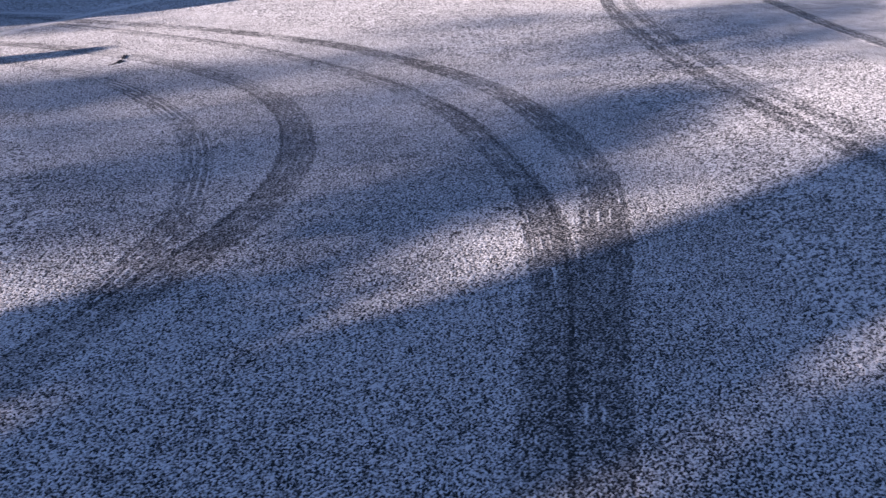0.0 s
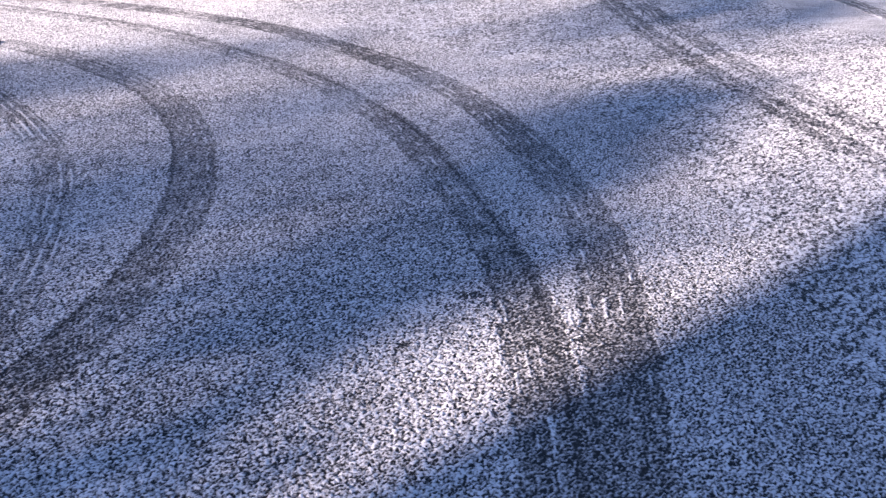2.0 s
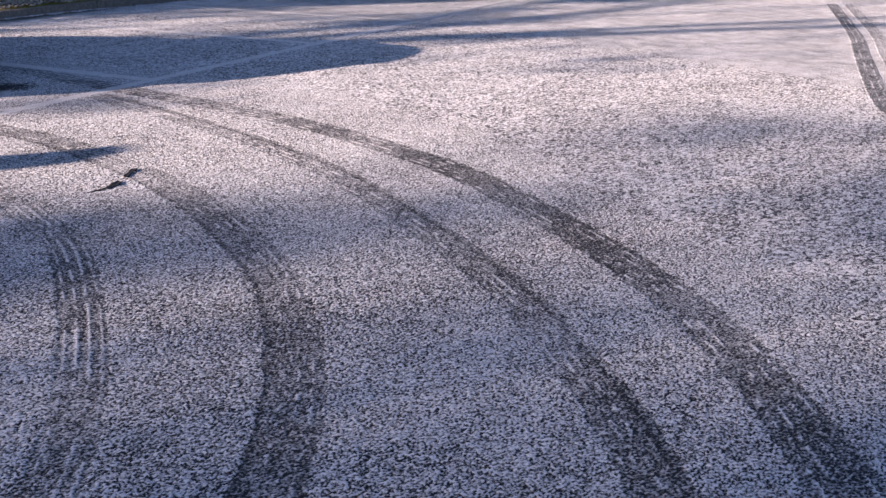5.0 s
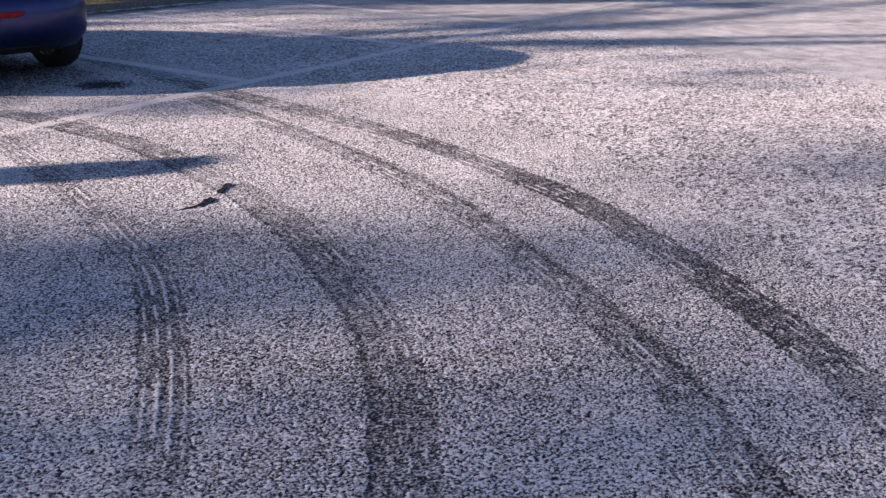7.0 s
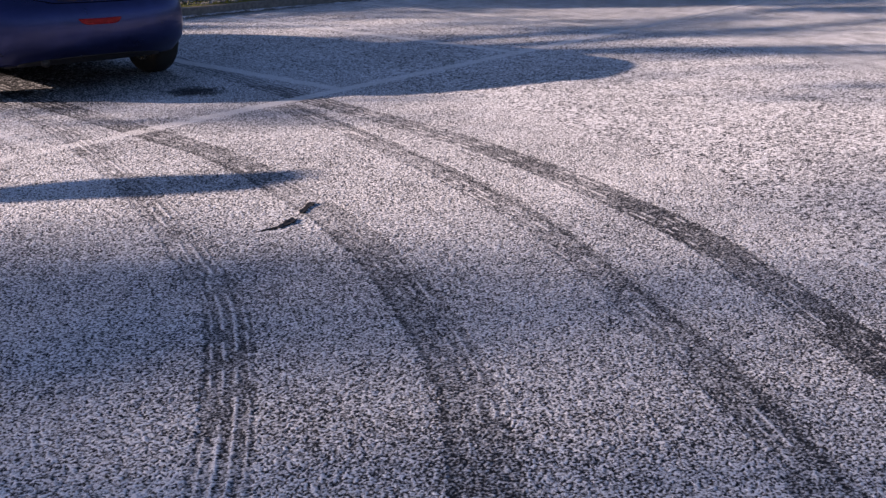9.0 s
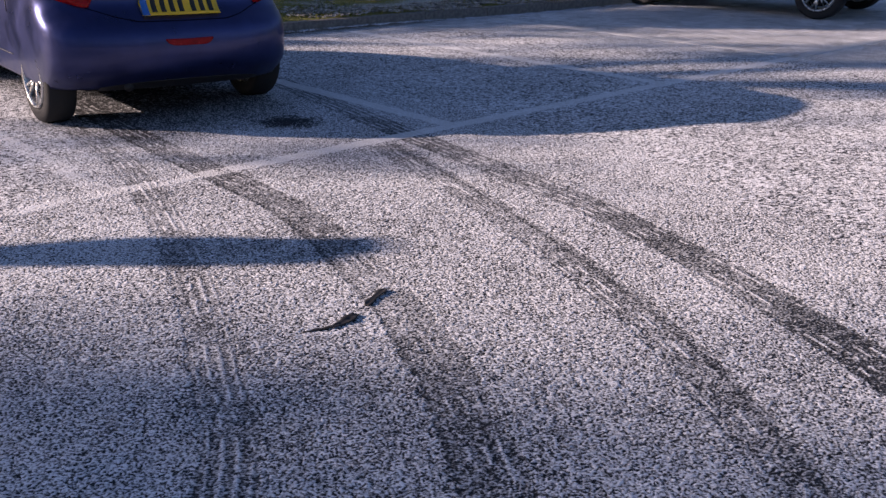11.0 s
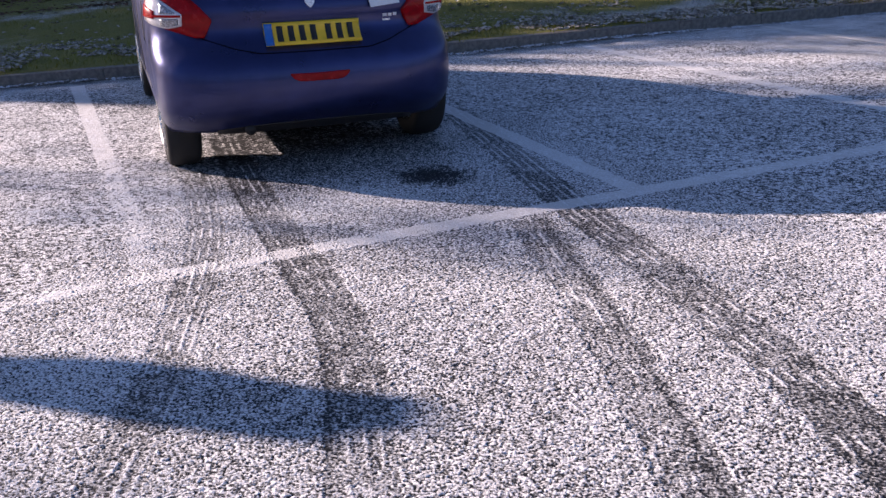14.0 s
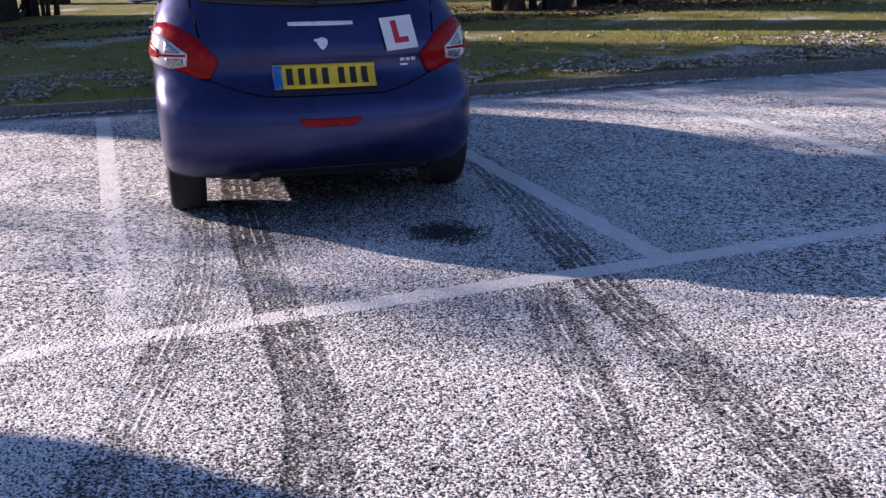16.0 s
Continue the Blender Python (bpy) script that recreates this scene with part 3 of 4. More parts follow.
def car_body(mat, parent):
    rings, zs = [], [0.20, 0.22, 0.25, 0.29, 0.33, 0.38, 0.43, 0.48, 0.53, 0.57, 0.60, 0.63, 0.655, 0.68, 0.71, 0.75, 0.79, 0.83, 0.87, 0.91, 0.95, 0.99, 1.03,
                     1.07, 1.11, 1.15, 1.19, 1.23, 1.27, 1.31, 1.34, 1.36, 1.38, 1.393, 1.402]
    for z in zs:
        ring = [around(a, z) for a in np.linspace(0, 180, 29)]
        w, r, f = table(TABLE_HALF, z), table(TABLE_REAR, z), table(TABLE_FRONT, z)
        fr = min(FRONT_ROUND, max(0.1, f - 2.0 if z > 1.0 else FRONT_ROUND))
        y0, y1 = r + REAR_ROUND, max(r + REAR_ROUND + 0.02, f - fr)
        ring += [Vector((w, y0 + (y1 - y0) * k / 25, z)) for k in range(1, 25)]
        for a in np.linspace(0, 180, 29):
            c, s = math.cos(radians(a)), math.sin(radians(a))
            ring.append(Vector((w * math.copysign(abs(c) ** (2 / POWER), c), y1 + fr * abs(s) ** (2 / POWER), z)))
        ring += [Vector((-w, y1 - (y1 - y0) * k / 25, z)) for k in range(1, 25)]
        rings.append(ring)
    n, verts, faces = len(rings[0]), [v for ring in rings for v in ring], []
    for k in range(len(zs) - 1):
        for j in range(n):
            faces.append((k * n + j, k * n + (j + 1) % n, (k + 1) * n + (j + 1) % n, (k + 1) * n + j))
    faces.append(tuple(range(n))[::-1])
    faces.append(tuple(range((len(zs) - 1) * n, len(zs) * n)))
    body = solid("body", verts, faces, mat, parent)
    # wheel arches cut out of the sides
    for y in (REAR_AXLE, FRONT_AXLE):
        for side in (-1, 1):
            v, f = tube([(side * 0.60, y, WHEEL_R + 0.01 - LIFT), (side * 1.0, y, WHEEL_R + 0.01 - LIFT)], [0.328, 0.328], 36)
            cut = bmesh.new()
            bv = [cut.verts.new(q) for q in v]
            for face in f:
                cut.faces.new([bv[i] for i in face])
            bmesh.ops.recalc_face_normals(cut, faces=cut.faces[:])
            me = bpy.data.meshes.new("arch")
            cut.to_mesh(me)
            cut.free()
            tool = new("arch", me)
            mod = body.modifiers.new("arch", "BOOLEAN")
            mod.object, mod.operation, mod.solver = tool, "DIFFERENCE", "EXACT"
            bpy.context.view_layer.update()
            done = bpy.data.meshes.new_from_object(body.evaluated_get(bpy.context.evaluated_depsgraph_get()))
            body.modifiers.remove(mod)
            body.data = done
            bpy.data.objects.remove(tool)
    return body


def panel(name, kind, steps, low, high, off, mat, parent, label="", side=1, rows=6, sink=0.012):
    """A panel that lies on the body's skin. kind: rear (runs over x), around (over degrees), side (over y), front (over x)."""
    def skin(s, z, out):
        if kind == "rear":
            return Vector((s, rear_y(s, z) - out, z))
        if kind == "front":
            return Vector((s, front_y(s, z) + out, z))
        if kind == "side":
            return Vector((side * (side_x(s, z) + out), s, z))
        p, q = around(s, z), around(s + 0.5, z)
        t = (q - p).normalized()
        return p + Vector((-t.y, t.x, 0)) * -out
    verts, faces, n = [], [], rows + 3
    for s in steps:
        lo, hi = low(s), high(s)
        verts.append(skin(s, lo, -sink))
        for r in range(rows + 1):
            f = r / rows
            verts.append(skin(s, lo + (hi - lo) * f, off))
        verts.append(skin(s, hi, -sink))
    m = len(steps)
    for k in range(m - 1):
        for j in range(n - 1):
            faces.append((k * n + j, (k + 1) * n + j, (k + 1) * n + j + 1, k * n + j + 1))
    first = [skin(steps[0], low(steps[0]) + (high(steps[0]) - low(steps[0])) * r / rows, -sink) for r in range(rows + 1)]
    last = [skin(steps[-1], low(steps[-1]) + (high(steps[-1]) - low(steps[-1])) * r / rows, -sink) for r in range(rows + 1)]
    for pts, k in ((first, 0), (last, m - 1)):
        base = len(verts)
        verts += pts
        for r in range(rows):
            faces.append((k * n + 1 + r, k * n + 2 + r, base + r + 1, base + r))
    ob = solid(name, verts, faces, mat, parent, label)
    bm = bmesh.new()
    bm.from_mesh(ob.data)
    bmesh.ops.recalc_face_normals(bm, faces=bm.faces[:])
    bm.to_mesh(ob.data)
    bm.free()
    for poly in ob.data.polygons:
        poly.use_smooth = True
    return ob


def seam(name, points, radius, mat, parent, label=""):
    v, f = tube(points, [radius] * len(points), 6)
    return solid(name, v, f, mat, parent, label)


def car_wheel(parent, x, y, rim_mat, spokes=5, level=0.0):
    side = 1 if x > 0 else -1
    tyre = solid("tyre", *lathe([(0.195, -0.075), (0.215, -0.088), (0.265, -0.09), (0.288, -0.083), (0.299, -0.064), (0.301, 0), (0.299, 0.07), (0.288, 0.093),
                                 (0.265, 0.102), (0.215, 0.1), (0.195, 0.085)], 48), rubber, parent, m=pose(x, y, WHEEL_R - LIFT + level * x))
    rim = solid("rim", *lathe([(0.198, -0.088), (0.206, 0.09), (0.200, 0.101), (0.190, 0.100), (0.184, 0.085), (0.176, 0.03), (0.176, -0.088)], 40), rim_mat, tyre,
                "silver alloy rim", m=pose(0, 0, 0, 0, 0, 0 if side > 0 else 180))
    for k in range(spokes):
        for split in (-1, 1):
            a = 2 * math.pi * k / spokes + split * 0.10
            b = 2 * math.pi * k / spokes + split * 0.19
            v, f = tube([(0.062, 0.03 * math.cos(a), 0.03 * math.sin(a)), (0.075, 0.10 * math.cos(a), 0.10 * math.sin(a)), (0.082, 0.19 * math.cos(b), 0.19 * math.sin(b))],
                        [0.016, 0.014, 0.013], 6)
            solid("spoke", v, f, rim_mat, tyre, m=pose(0, 0, 0, 0, 0, 0 if side > 0 else 180))
    solid("hub_cap", *lathe([(0.001, 0.03), (0.045, 0.03), (0.045, 0.074), (0.03, 0.082), (0.001, 0.083)], 20), rim_mat, tyre, m=pose(0, 0, 0, 0, 0, 0 if side > 0 else 180))
    solid("brake_disc", *lathe([(0.02, -0.01), (0.15, -0.01), (0.15, 0.01), (0.02, 0.01)], 28), plastic_black, tyre)
    return tyre


def letter(name, text, size, mat, parent, m, thick=0.001, label=""):
    cu = bpy.data.curves.new(name, "FONT")
    cu.body, cu.size, cu.extrude, cu.offset, cu.align_x, cu.align_y = text, size, thick, 0.008, "CENTER", "CENTER"
    tmp = new(name, cu)
    bpy.context.view_layer.update()
    me = bpy.data.meshes.new_from_object(tmp.evaluated_get(bpy.context.evaluated_depsgraph_get()))
    bpy.data.objects.remove(tmp)
    me.materials.clear()
    me.materials.append(mat)
    ob = new(name, me)
    ob.parent, ob.matrix_basis = parent, m
    return tagged(ob, label) if label else ob


def blue_hatchback(m):
    car = tagged(new("car"), "dark blue five-door hatchback with dirty satin paint, parked in a bay", "car", "parked cars")
    car.matrix_basis = m
    car_body(paint_blue, car)
    for x, y in ((-0.722, REAR_AXLE + 0.03), (0.735, REAR_AXLE - 0.02), (-0.73, FRONT_AXLE), (0.72, FRONT_AXLE)):
        car_wheel(car, x, y, alloy, 5, 0.035)
    # underside and exhaust
    from_bm("underbody", box_bm(1.18, 3.2, 0.10, 0.02, (0, 1.95, 0.21)), plastic_black, car)
    from_bm("rear_axle", box_bm(1.2, 0.12, 0.10, 0.03, (0, REAR_AXLE, 0.26)), plastic_black, car)
    v, f = tube([(-0.38, 0.5, 0.22), (-0.38, 0.12, 0.21)], [0.028, 0.03], 12)
    solid("exhaust_pipe", v, f, plastic_black, car)
    # tail lamps: a red shell that wraps the corner, a clear claw in it
    lo = lambda a: float(np.interp(a, [6, 14, 30, 43, 52, 55.6, 57.6, 59.5], [0.83, 0.785, 0.757, 0.728, 0.704, 0.706, 0.738, 0.780]))
    hi = lambda a: float(np.interp(a, [6, 12, 22, 34, 42, 48, 54, 59.5], [0.93, 0.966, 0.973, 0.957, 0.934, 0.906, 0.858, 0.796]))
    clo = lambda a: float(np.interp(a, [10, 20, 34, 44], [0.795, 0.772, 0.752, 0.766]))
    chi = lambda a: float(np.interp(a, [10, 18, 26, 34, 44], [0.925, 0.922, 0.906, 0.876, 0.828]))
    for mirror in (False, True):
        turn = (lambda a: 180 - a) if mirror else (lambda a: a)
        shell = panel("tail_lamp", "around", [turn(a) for a in np.r_[6:54:20j, 55.6:59.5:6j]], lambda s: lo(turn(s)), lambda s: hi(turn(s)), 0.016, lamp_red, car, "red tail lamp")
        panel("clear_lens", "around", [turn(a) for a in np.linspace(10, 44, 16)], lambda s: clo(turn(s)), lambda s: chi(turn(s)), 0.021, lamp_clear, shell, "clear claw-shaped reversing lens")
        panel("red_claw", "around", [turn(a) for a in np.linspace(20, 43.5, 14)], lambda s: 0.812, lambda s: 0.824, 0.025, lamp_red, shell)
        panel("red_claw", "around", [turn(a) for a in np.linspace(8, 23, 10)], lambda s: 0.818 - 0.0006 * turn(s), lambda s: 0.894 - 0.0022 * turn(s), 0.025, lamp_red, shell)
        panel("reflector", "around", [turn(a) for a in np.linspace(28, 40, 8)], lambda s: 0.830, lambda s: chi(turn(s)) - 0.012, 0.024, lamp_grey, shell, "grey reflector behind the clear lens")
        panel("reflector", "around", [turn(a) for a in np.linspace(29, 42, 8)], lambda s: clo(turn(s)) + 0.010, lambda s: 0.804, 0.024, lamp_grey, shell, "grey reflector behind the clear lens")
    # rear window, wiper, spoiler, handle strip, marks
    panel("rear_window", "rear", list(np.linspace(-0.60, 0.60, 25)), lambda x: 1.045 + 0.03 * abs(x / 0.6) ** 2, lambda x: 1.285 - 0.03 * (x / 0.6) ** 2, 0.006, glass_dark, car)
    seam("rear_wiper", [(0.0, rear_y(0, 1.06) - 0.03, 1.06), (-0.15, rear_y(0.15, 1.08) - 0.03, 1.075), (-0.30, rear_y(0.3, 1.09) - 0.025, 1.085)], 0.008, plastic_black, car)
    panel("spoiler", "rear", list(np.linspace(-0.56, 0.56, 19)), lambda x: 1.295, lambda x: 1.345, 0.05, paint_blue, car)
    panel("handle_strip", "rear", list(np.linspace(-0.165, 0.165, 15)), lambda x: 0.951 + 0.09 * x * x, lambda x: 0.971 - 0.05 * x * x, 0.014, chrome, car, "chrome tailgate handle strip")
    badge = panel("badge", "rear", list(np.linspace(-0.026, 0.026, 9)), lambda x: 0.834 + 0.028 * abs(x / 0.026) ** 1.5, lambda x: 0.894 - 0.010 * abs(x / 0.026) ** 2, 0.008, chrome, car, "small chrome maker's badge")
    panel("badge_arm", "rear", [-0.040, -0.033, -0.024], lambda x: 0.875, lambda x: 0.887, 0.007, chrome, badge)
    for x0, x1, z0, z1 in ((0.408, 0.432, 0.762, 0.779), (0.44, 0.462, 0.762, 0.779), (0.47, 0.492, 0.764, 0.781), (0.408, 0.452, 0.740, 0.750)):
        panel("model_mark", "rear", [x0, (x0 + x1) / 2, x1], lambda x: z0, lambda x: z1, 0.006, chrome, car)
    # number plate: its characters as plain bars
    plate = panel("number_plate", "rear", [-0.26, -0.12, 0, 0.12, 0.26], lambda x: 0.653, lambda x: 0.764, 0.03, plate_yellow, car, "yellow number plate with black characters")
    panel("blue_band", "rear", [-0.26, -0.24, -0.218], lambda x: 0.655, lambda x: 0.762, 0.032, plate_blue, plate)
    for k in range(7):
        x0 = -0.20 + k * 0.0605 + (0.022 if k > 3 else 0)
        panel("character_bar", "rear", [x0 + 0.004, x0 + 0.02, x0 + 0.036], lambda x: 0.671, lambda x: 0.747, 0.033, ink, plate)
    # fog lamp and bumper edge
    panel("fog_lamp", "rear", list(np.linspace(-0.16, 0.16, 17)), lambda x: 0.470 + 0.034 * min(1, abs(x / 0.16)) ** 7, lambda x: 0.510 + 0.003 * abs(x / 0.16), 0.008, lamp_red, car, "red rear fog lamp")
    # black strip paints the shade where the bumper turns under
    panel("bumper_shade_strip", "rear", list(np.linspace(-0.55, 0.55, 21)), lambda x: 0.19, lambda x: 0.243 - 0.03 * abs(x / 0.55) ** 3, 0.005, plastic_black, car, "black strip put in for the shade under the bumper")
    # tailgate gap
    gap = []
    for x in np.linspace(-0.58, 0.58, 41):
        z = float(np.interp(abs(x), [0, 0.30, 0.42, 0.58], [0.618, 0.62, 0.645, 0.70]))
        gap.append((x, rear_y(x, z) - 0.001, z))
    seam("tailgate_gap", gap, 0.003, gap_dark, car)
    for side in (-1, 1):
        seam("tailgate_gap", [(side * x, rear_y(x, z) - 0.001, z) for x, z in ((0.60, 0.90), (0.61, 0.98), (0.63, 1.06), (0.62, 1.14), (0.575, 1.24), (0.53, 1.32))], 0.005, gap_dark, car)
    # side windows, doors, handles, mirrors
    for side in (-1, 1):
        roofline = lambda y: float(np.interp(y, [0.75, 1.0, 1.4, 1.75, 2.0, 2.25], [1.10, 1.20, 1.28, 1.26, 1.15, 1.04]))
        sill = lambda y: float(np.interp(y, [0.75, 1.2, 2.7], [1.055, 1.02, 0.99]))
        for y0, y1 in ((0.78, 1.02), (1.06, 1.66), (1.74, 2.2)):
            panel("side_window", "side", list(np.linspace(y0, y1, 13)), sill, roofline, 0.004, glass_dark, car, side=side)
        for y0 in (0.98, 1.70, 2.42):
            seam("door_gap", [(side * (side_x(y0, z) + 0.0005), y0 + (0.12 * (z - 0.6) if y0 < 1.5 else 0), z) for z in np.linspace(0.34 if y0 > 1 else 0.62, 0.99, 12)], 0.004, plastic_black, car)
        seam("sill_gap", [(side * (side_x(y, 0.34) + 0.0005), y, 0.34) for y in np.linspace(0.98, 2.42, 12)], 0.004, plastic_black, car)
        for y0 in (1.15, 1.85):
            panel("door_handle", "side", list(np.linspace(y0, y0 + 0.19, 7)), lambda y: 0.86, lambda y: 0.885, 0.03, paint_blue, car, side=side)
        v, f = tube([(side * 0.77, 2.16, 1.01), (side * 0.87, 2.16, 1.03), (side * 0.91, 2.16, 1.05), (side * 0.97, 2.15, 1.05)], [0.025, 0.05, 0.085, 0.06], 12)
        mirror = solid("wing_mirror", v, f, paint_blue, car)
        from_bm("mirror_glass", box_bm(0.12, 0.01, 0.10, 0.004, (side * 0.92, 2.065, 1.05)), chrome, mirror)
        panel("headlamp", "front", list(np.linspace(side * 0.45, side * 0.80, 11)), lambda x: 0.66, lambda x: 0.77, 0.012, lamp_clear, car)
        panel("front_fog_lamp", "front", list(np.linspace(side * 0.55, side * 0.68, 5)), lambda x: 0.34, lambda x: 0.42, 0.008, lamp_clear, car)
    panel("grille", "front", list(np.linspace(-0.36, 0.36, 13)), lambda x: 0.42, lambda x: 0.58, 0.010, plastic_black, car)
    panel("windscreen", "front", list(np.linspace(-0.62, 0.62, 21)), lambda x: 1.04, lambda x: 1.29, 0.006, glass_dark, car)
    plate_f = panel("front_number_plate", "front", [-0.26, 0, 0.26], lambda x: 0.36, lambda x: 0.47, 0.018, card_white, car)
    # the learner plate stuck on the tailgate
    lp = new("learner_plate")
    lp.parent = car
    tagged(lp, "white card with a red capital L")
    tx = Vector((0.1, rear_y(0.455, 0.92) - rear_y(0.355, 0.92), 0)).normalized()
    tz = Vector((0, rear_y(0.405, 0.97) - rear_y(0.405, 0.87), 0.1))
    tz = (tz - tx * tz.dot(tx)).normalized()
    out = tx.cross(tz)
    lp.matrix_basis = Matrix((( tx.x, tz.x, out.x, 0.405), (tx.y, tz.y, out.y, rear_y(0.405, 0.906) - 0.012), (tx.z, tz.z, out.z, 0.906), (0, 0, 0, 1))) @ pose(0, 0, 0, 0, 0, 5)
    card = from_bm("card", box_bm(0.178, 0.178, 0.003, 0.001), card_white, lp)
    letter("letter", "L", 0.155, print_red, lp, pose(0, 0, 0.003))
    return car


blue_hatchback(pose(-5.285, 9.485, LIFT * 0.97, 0, 2.0, 74) @ Matrix.Scale(0.97, 4))


def dark_saloon(m):
    """The car parked further along, black and in shade."""
    car = tagged(new("car"), "black parked hatchback with silver alloy wheels, far along the kerb", "car", "parked cars")
    car.matrix_basis = m
    car_body(paint_black, car)
    for x in (-0.72, 0.72):
        for y in (REAR_AXLE, FRONT_AXLE):
            car_wheel(car, x, y, alloy, 7)
    from_bm("underbody", box_bm(1.18, 3.2, 0.10, 0.02, (0, 1.95, 0.23)), plastic_black, car)
    panel("rear_window", "rear", list(np.linspace(-0.60, 0.60, 15)), lambda x: 1.045, lambda x: 1.285, 0.006, glass_dark, car)
    panel("windscreen", "front", list(np.linspace(-0.62, 0.62, 15)), lambda x: 1.04, lambda x: 1.29, 0.006, glass_dark, car)
    for side in (-1, 1):
        panel("side_window", "side", list(np.linspace(0.9, 2.2, 21)), lambda y: 1.03, lambda y: float(np.interp(y, [0.75, 1.2, 1.75, 2.0, 2.25], [1.12, 1.27, 1.26, 1.15, 1.04])), 0.004, glass_dark, car, side=side)
        panel("tail_lamp", "around", [a if side < 0 else 180 - a for a in np.linspace(8, 50, 12)], lambda s: 0.76, lambda s: 0.93, 0.012, lamp_red, car)
        panel("headlamp", "front", list(np.linspace(side * 0.45, side * 0.80, 9)), lambda x: 0.66, lambda x: 0.77, 0.012, lamp_clear, car)
    return car


dark_saloon(pose(-2.59, 18.10, LIFT, 0, 0, 83.2))

# ---- trees ----
def tree(base, height, girth, seed, limbs=7, leaves=0, lean=(0, 0), label="", first=0.35, reach=0.35, taper=1.05):
    rng = random.Random(seed)
    top = tagged(new("tree"), label or "unseen bare park tree with rough brown bark, added to cast shade", "tree", "trees round the car park")
    top.matrix_basis = pose(*base)
    pts, radii = [], []
    for k in range(9):
        f = k / 8
        pts.append(Vector((lean[0] * f * f + 0.12 * noise.noise((seed, f * 3, 0)), lean[1] * f * f + 0.12 * noise.noise((0, f * 3, seed)), height * f - 0.1)))
        radii.append(girth * (1.5 - 3 * f if f < 0.08 else 1.2 * taper - taper * f))
    v, f = tube(pts, [max(0.02, r) for r in radii], 12)
    solid("trunk", v, f, bark, top)
    lv, lf = [], []

    def add(points, rs, sides):
        a, b = tube(points, rs, sides)
        o = len(lv)
        lv.extend(a)
        lf.extend(tuple(i + o for i in face) for face in b)
    tips = []
    for k in range(limbs):
        s = first + (0.97 - first) * (k + rng.random() * 0.6) / limbs
        i = min(7, int(s * 8))
        start = pts[i].lerp(pts[i + 1], s * 8 - i)
        a = rng.uniform(0, 2 * math.pi)
        out = Vector((math.cos(a), math.sin(a), rng.uniform(0.25, 0.8)))
        length = height * reach * (1.15 - s) * rng.uniform(0.7, 1.2)
        line = [start + out * (length * j / 4) + Vector((rng.uniform(-1, 1), rng.uniform(-1, 1), rng.uniform(-0.3, 0.8))) * 0.07 * length * j / 4 for j in range(5)]
        r0 = max(0.02, girth * (1.1 - s) * 0.5)
        add(line, [r0 * (1 - 0.2 * j) for j in range(5)], 6)
        for j in (2, 3, 4):
            for _ in range(3):
                d = (out + Vector((rng.uniform(-1, 1), rng.uniform(-1, 1), rng.uniform(-0.2, 1)))).normalized() * length * rng.uniform(0.2, 0.45)
                add([line[j], line[j] + d * 0.5 + Vector((0, 0, 0.04 * length)), line[j] + d], [r0 * 0.3, r0 * 0.2, r0 * 0.06], 4)
                tips.append((line[j] + d, length))
    solid("limbs", lv, lf, bark, top)
    if leaves:
        cv, cf = [], []
        for _ in range(leaves):
            c, length = rng.choice(tips)
            p = c + Vector((rng.gauss(0, 1), rng.gauss(0, 1), rng.gauss(0, 0.8))) * 0.16 * length
            n = Vector((rng.gauss(0, 1), rng.gauss(0, 1), rng.gauss(0, 1))).normalized()
            a = n.orthogonal().normalized()
            b = n.cross(a)
            s = rng.uniform(0.05, 0.13)
            o = len(cv)
            cv += [p - a * s * 1.6, p + b * s * 0.7, p + a * s * 1.6 + n * 0.02, p - b * s * 0.7]
            cf.append((o, o + 1, o + 2, o + 3))
        tagged(solid("crown", cv, cf, foliage, top, smooth=False), kind="stuff")
    return top


# unseen trees and shrubs, added between sun and car park to cast shade
def sunward(along, across):
    p = EAST * along + ACROSS * across
    return (p.x, p.y, 0.0)


def shrub(base, width, height, leaves, seed, label, turn=0.0, size=0.10):
    """An evergreen shrub: stems from the ground, leaves in uneven clumps."""
    rng = random.Random(seed)
    top = tagged(new("shrub"), label, "shrub", "shrubs round the car park")
    top.matrix_basis = pose(*base, 0, 0, turn)
    tips = []
    for k in range(int(10 + 6 * width)):
        x = rng.uniform(-0.5, 0.5) * width
        h = height(x) * rng.uniform(0.75, 1.0)
        line = [Vector((x * 0.8, 0, -0.05)), Vector((x * 0.9 + rng.uniform(-0.1, 0.1), rng.uniform(-0.2, 0.2), h * 0.5)), Vector((x, rng.uniform(-0.4, 0.4), h))]
        a, b = tube(line, [0.05, 0.035, 0.008], 5)
        solid("stem", a, b, bark, top)
        tips += [line[1], line[1].lerp(line[2], 0.5), line[2], line[2]]
    cv, cf = [], []
    for _ in range(leaves):
        c = rng.choice(tips)
        p = c + Vector((rng.gauss(0, 0.28), rng.gauss(0, 0.3), rng.gauss(0, 0.45)))
        if p.z < 0.05 or abs(p.x) > width * 0.56:
            continue
        n = Vector((rng.gauss(0, 1), rng.gauss(0, 1), rng.gauss(0, 1))).normalized()
        a = n.orthogonal().normalized()
        b = n.cross(a)
        s = rng.uniform(0.6, 1.3) * size
        o = len(cv)
        cv += [p - a * s * 1.5, p + b * s * 0.7, p + a * s * 1.5, p - b * s * 0.7]
        cf.append((o, o + 1, o + 2, o + 3))
    tagged(solid("crown", cv, cf, foliage, top, smooth=False), kind="stuff")
    return top


AZ = math.degrees(SUN_AZ) - 90


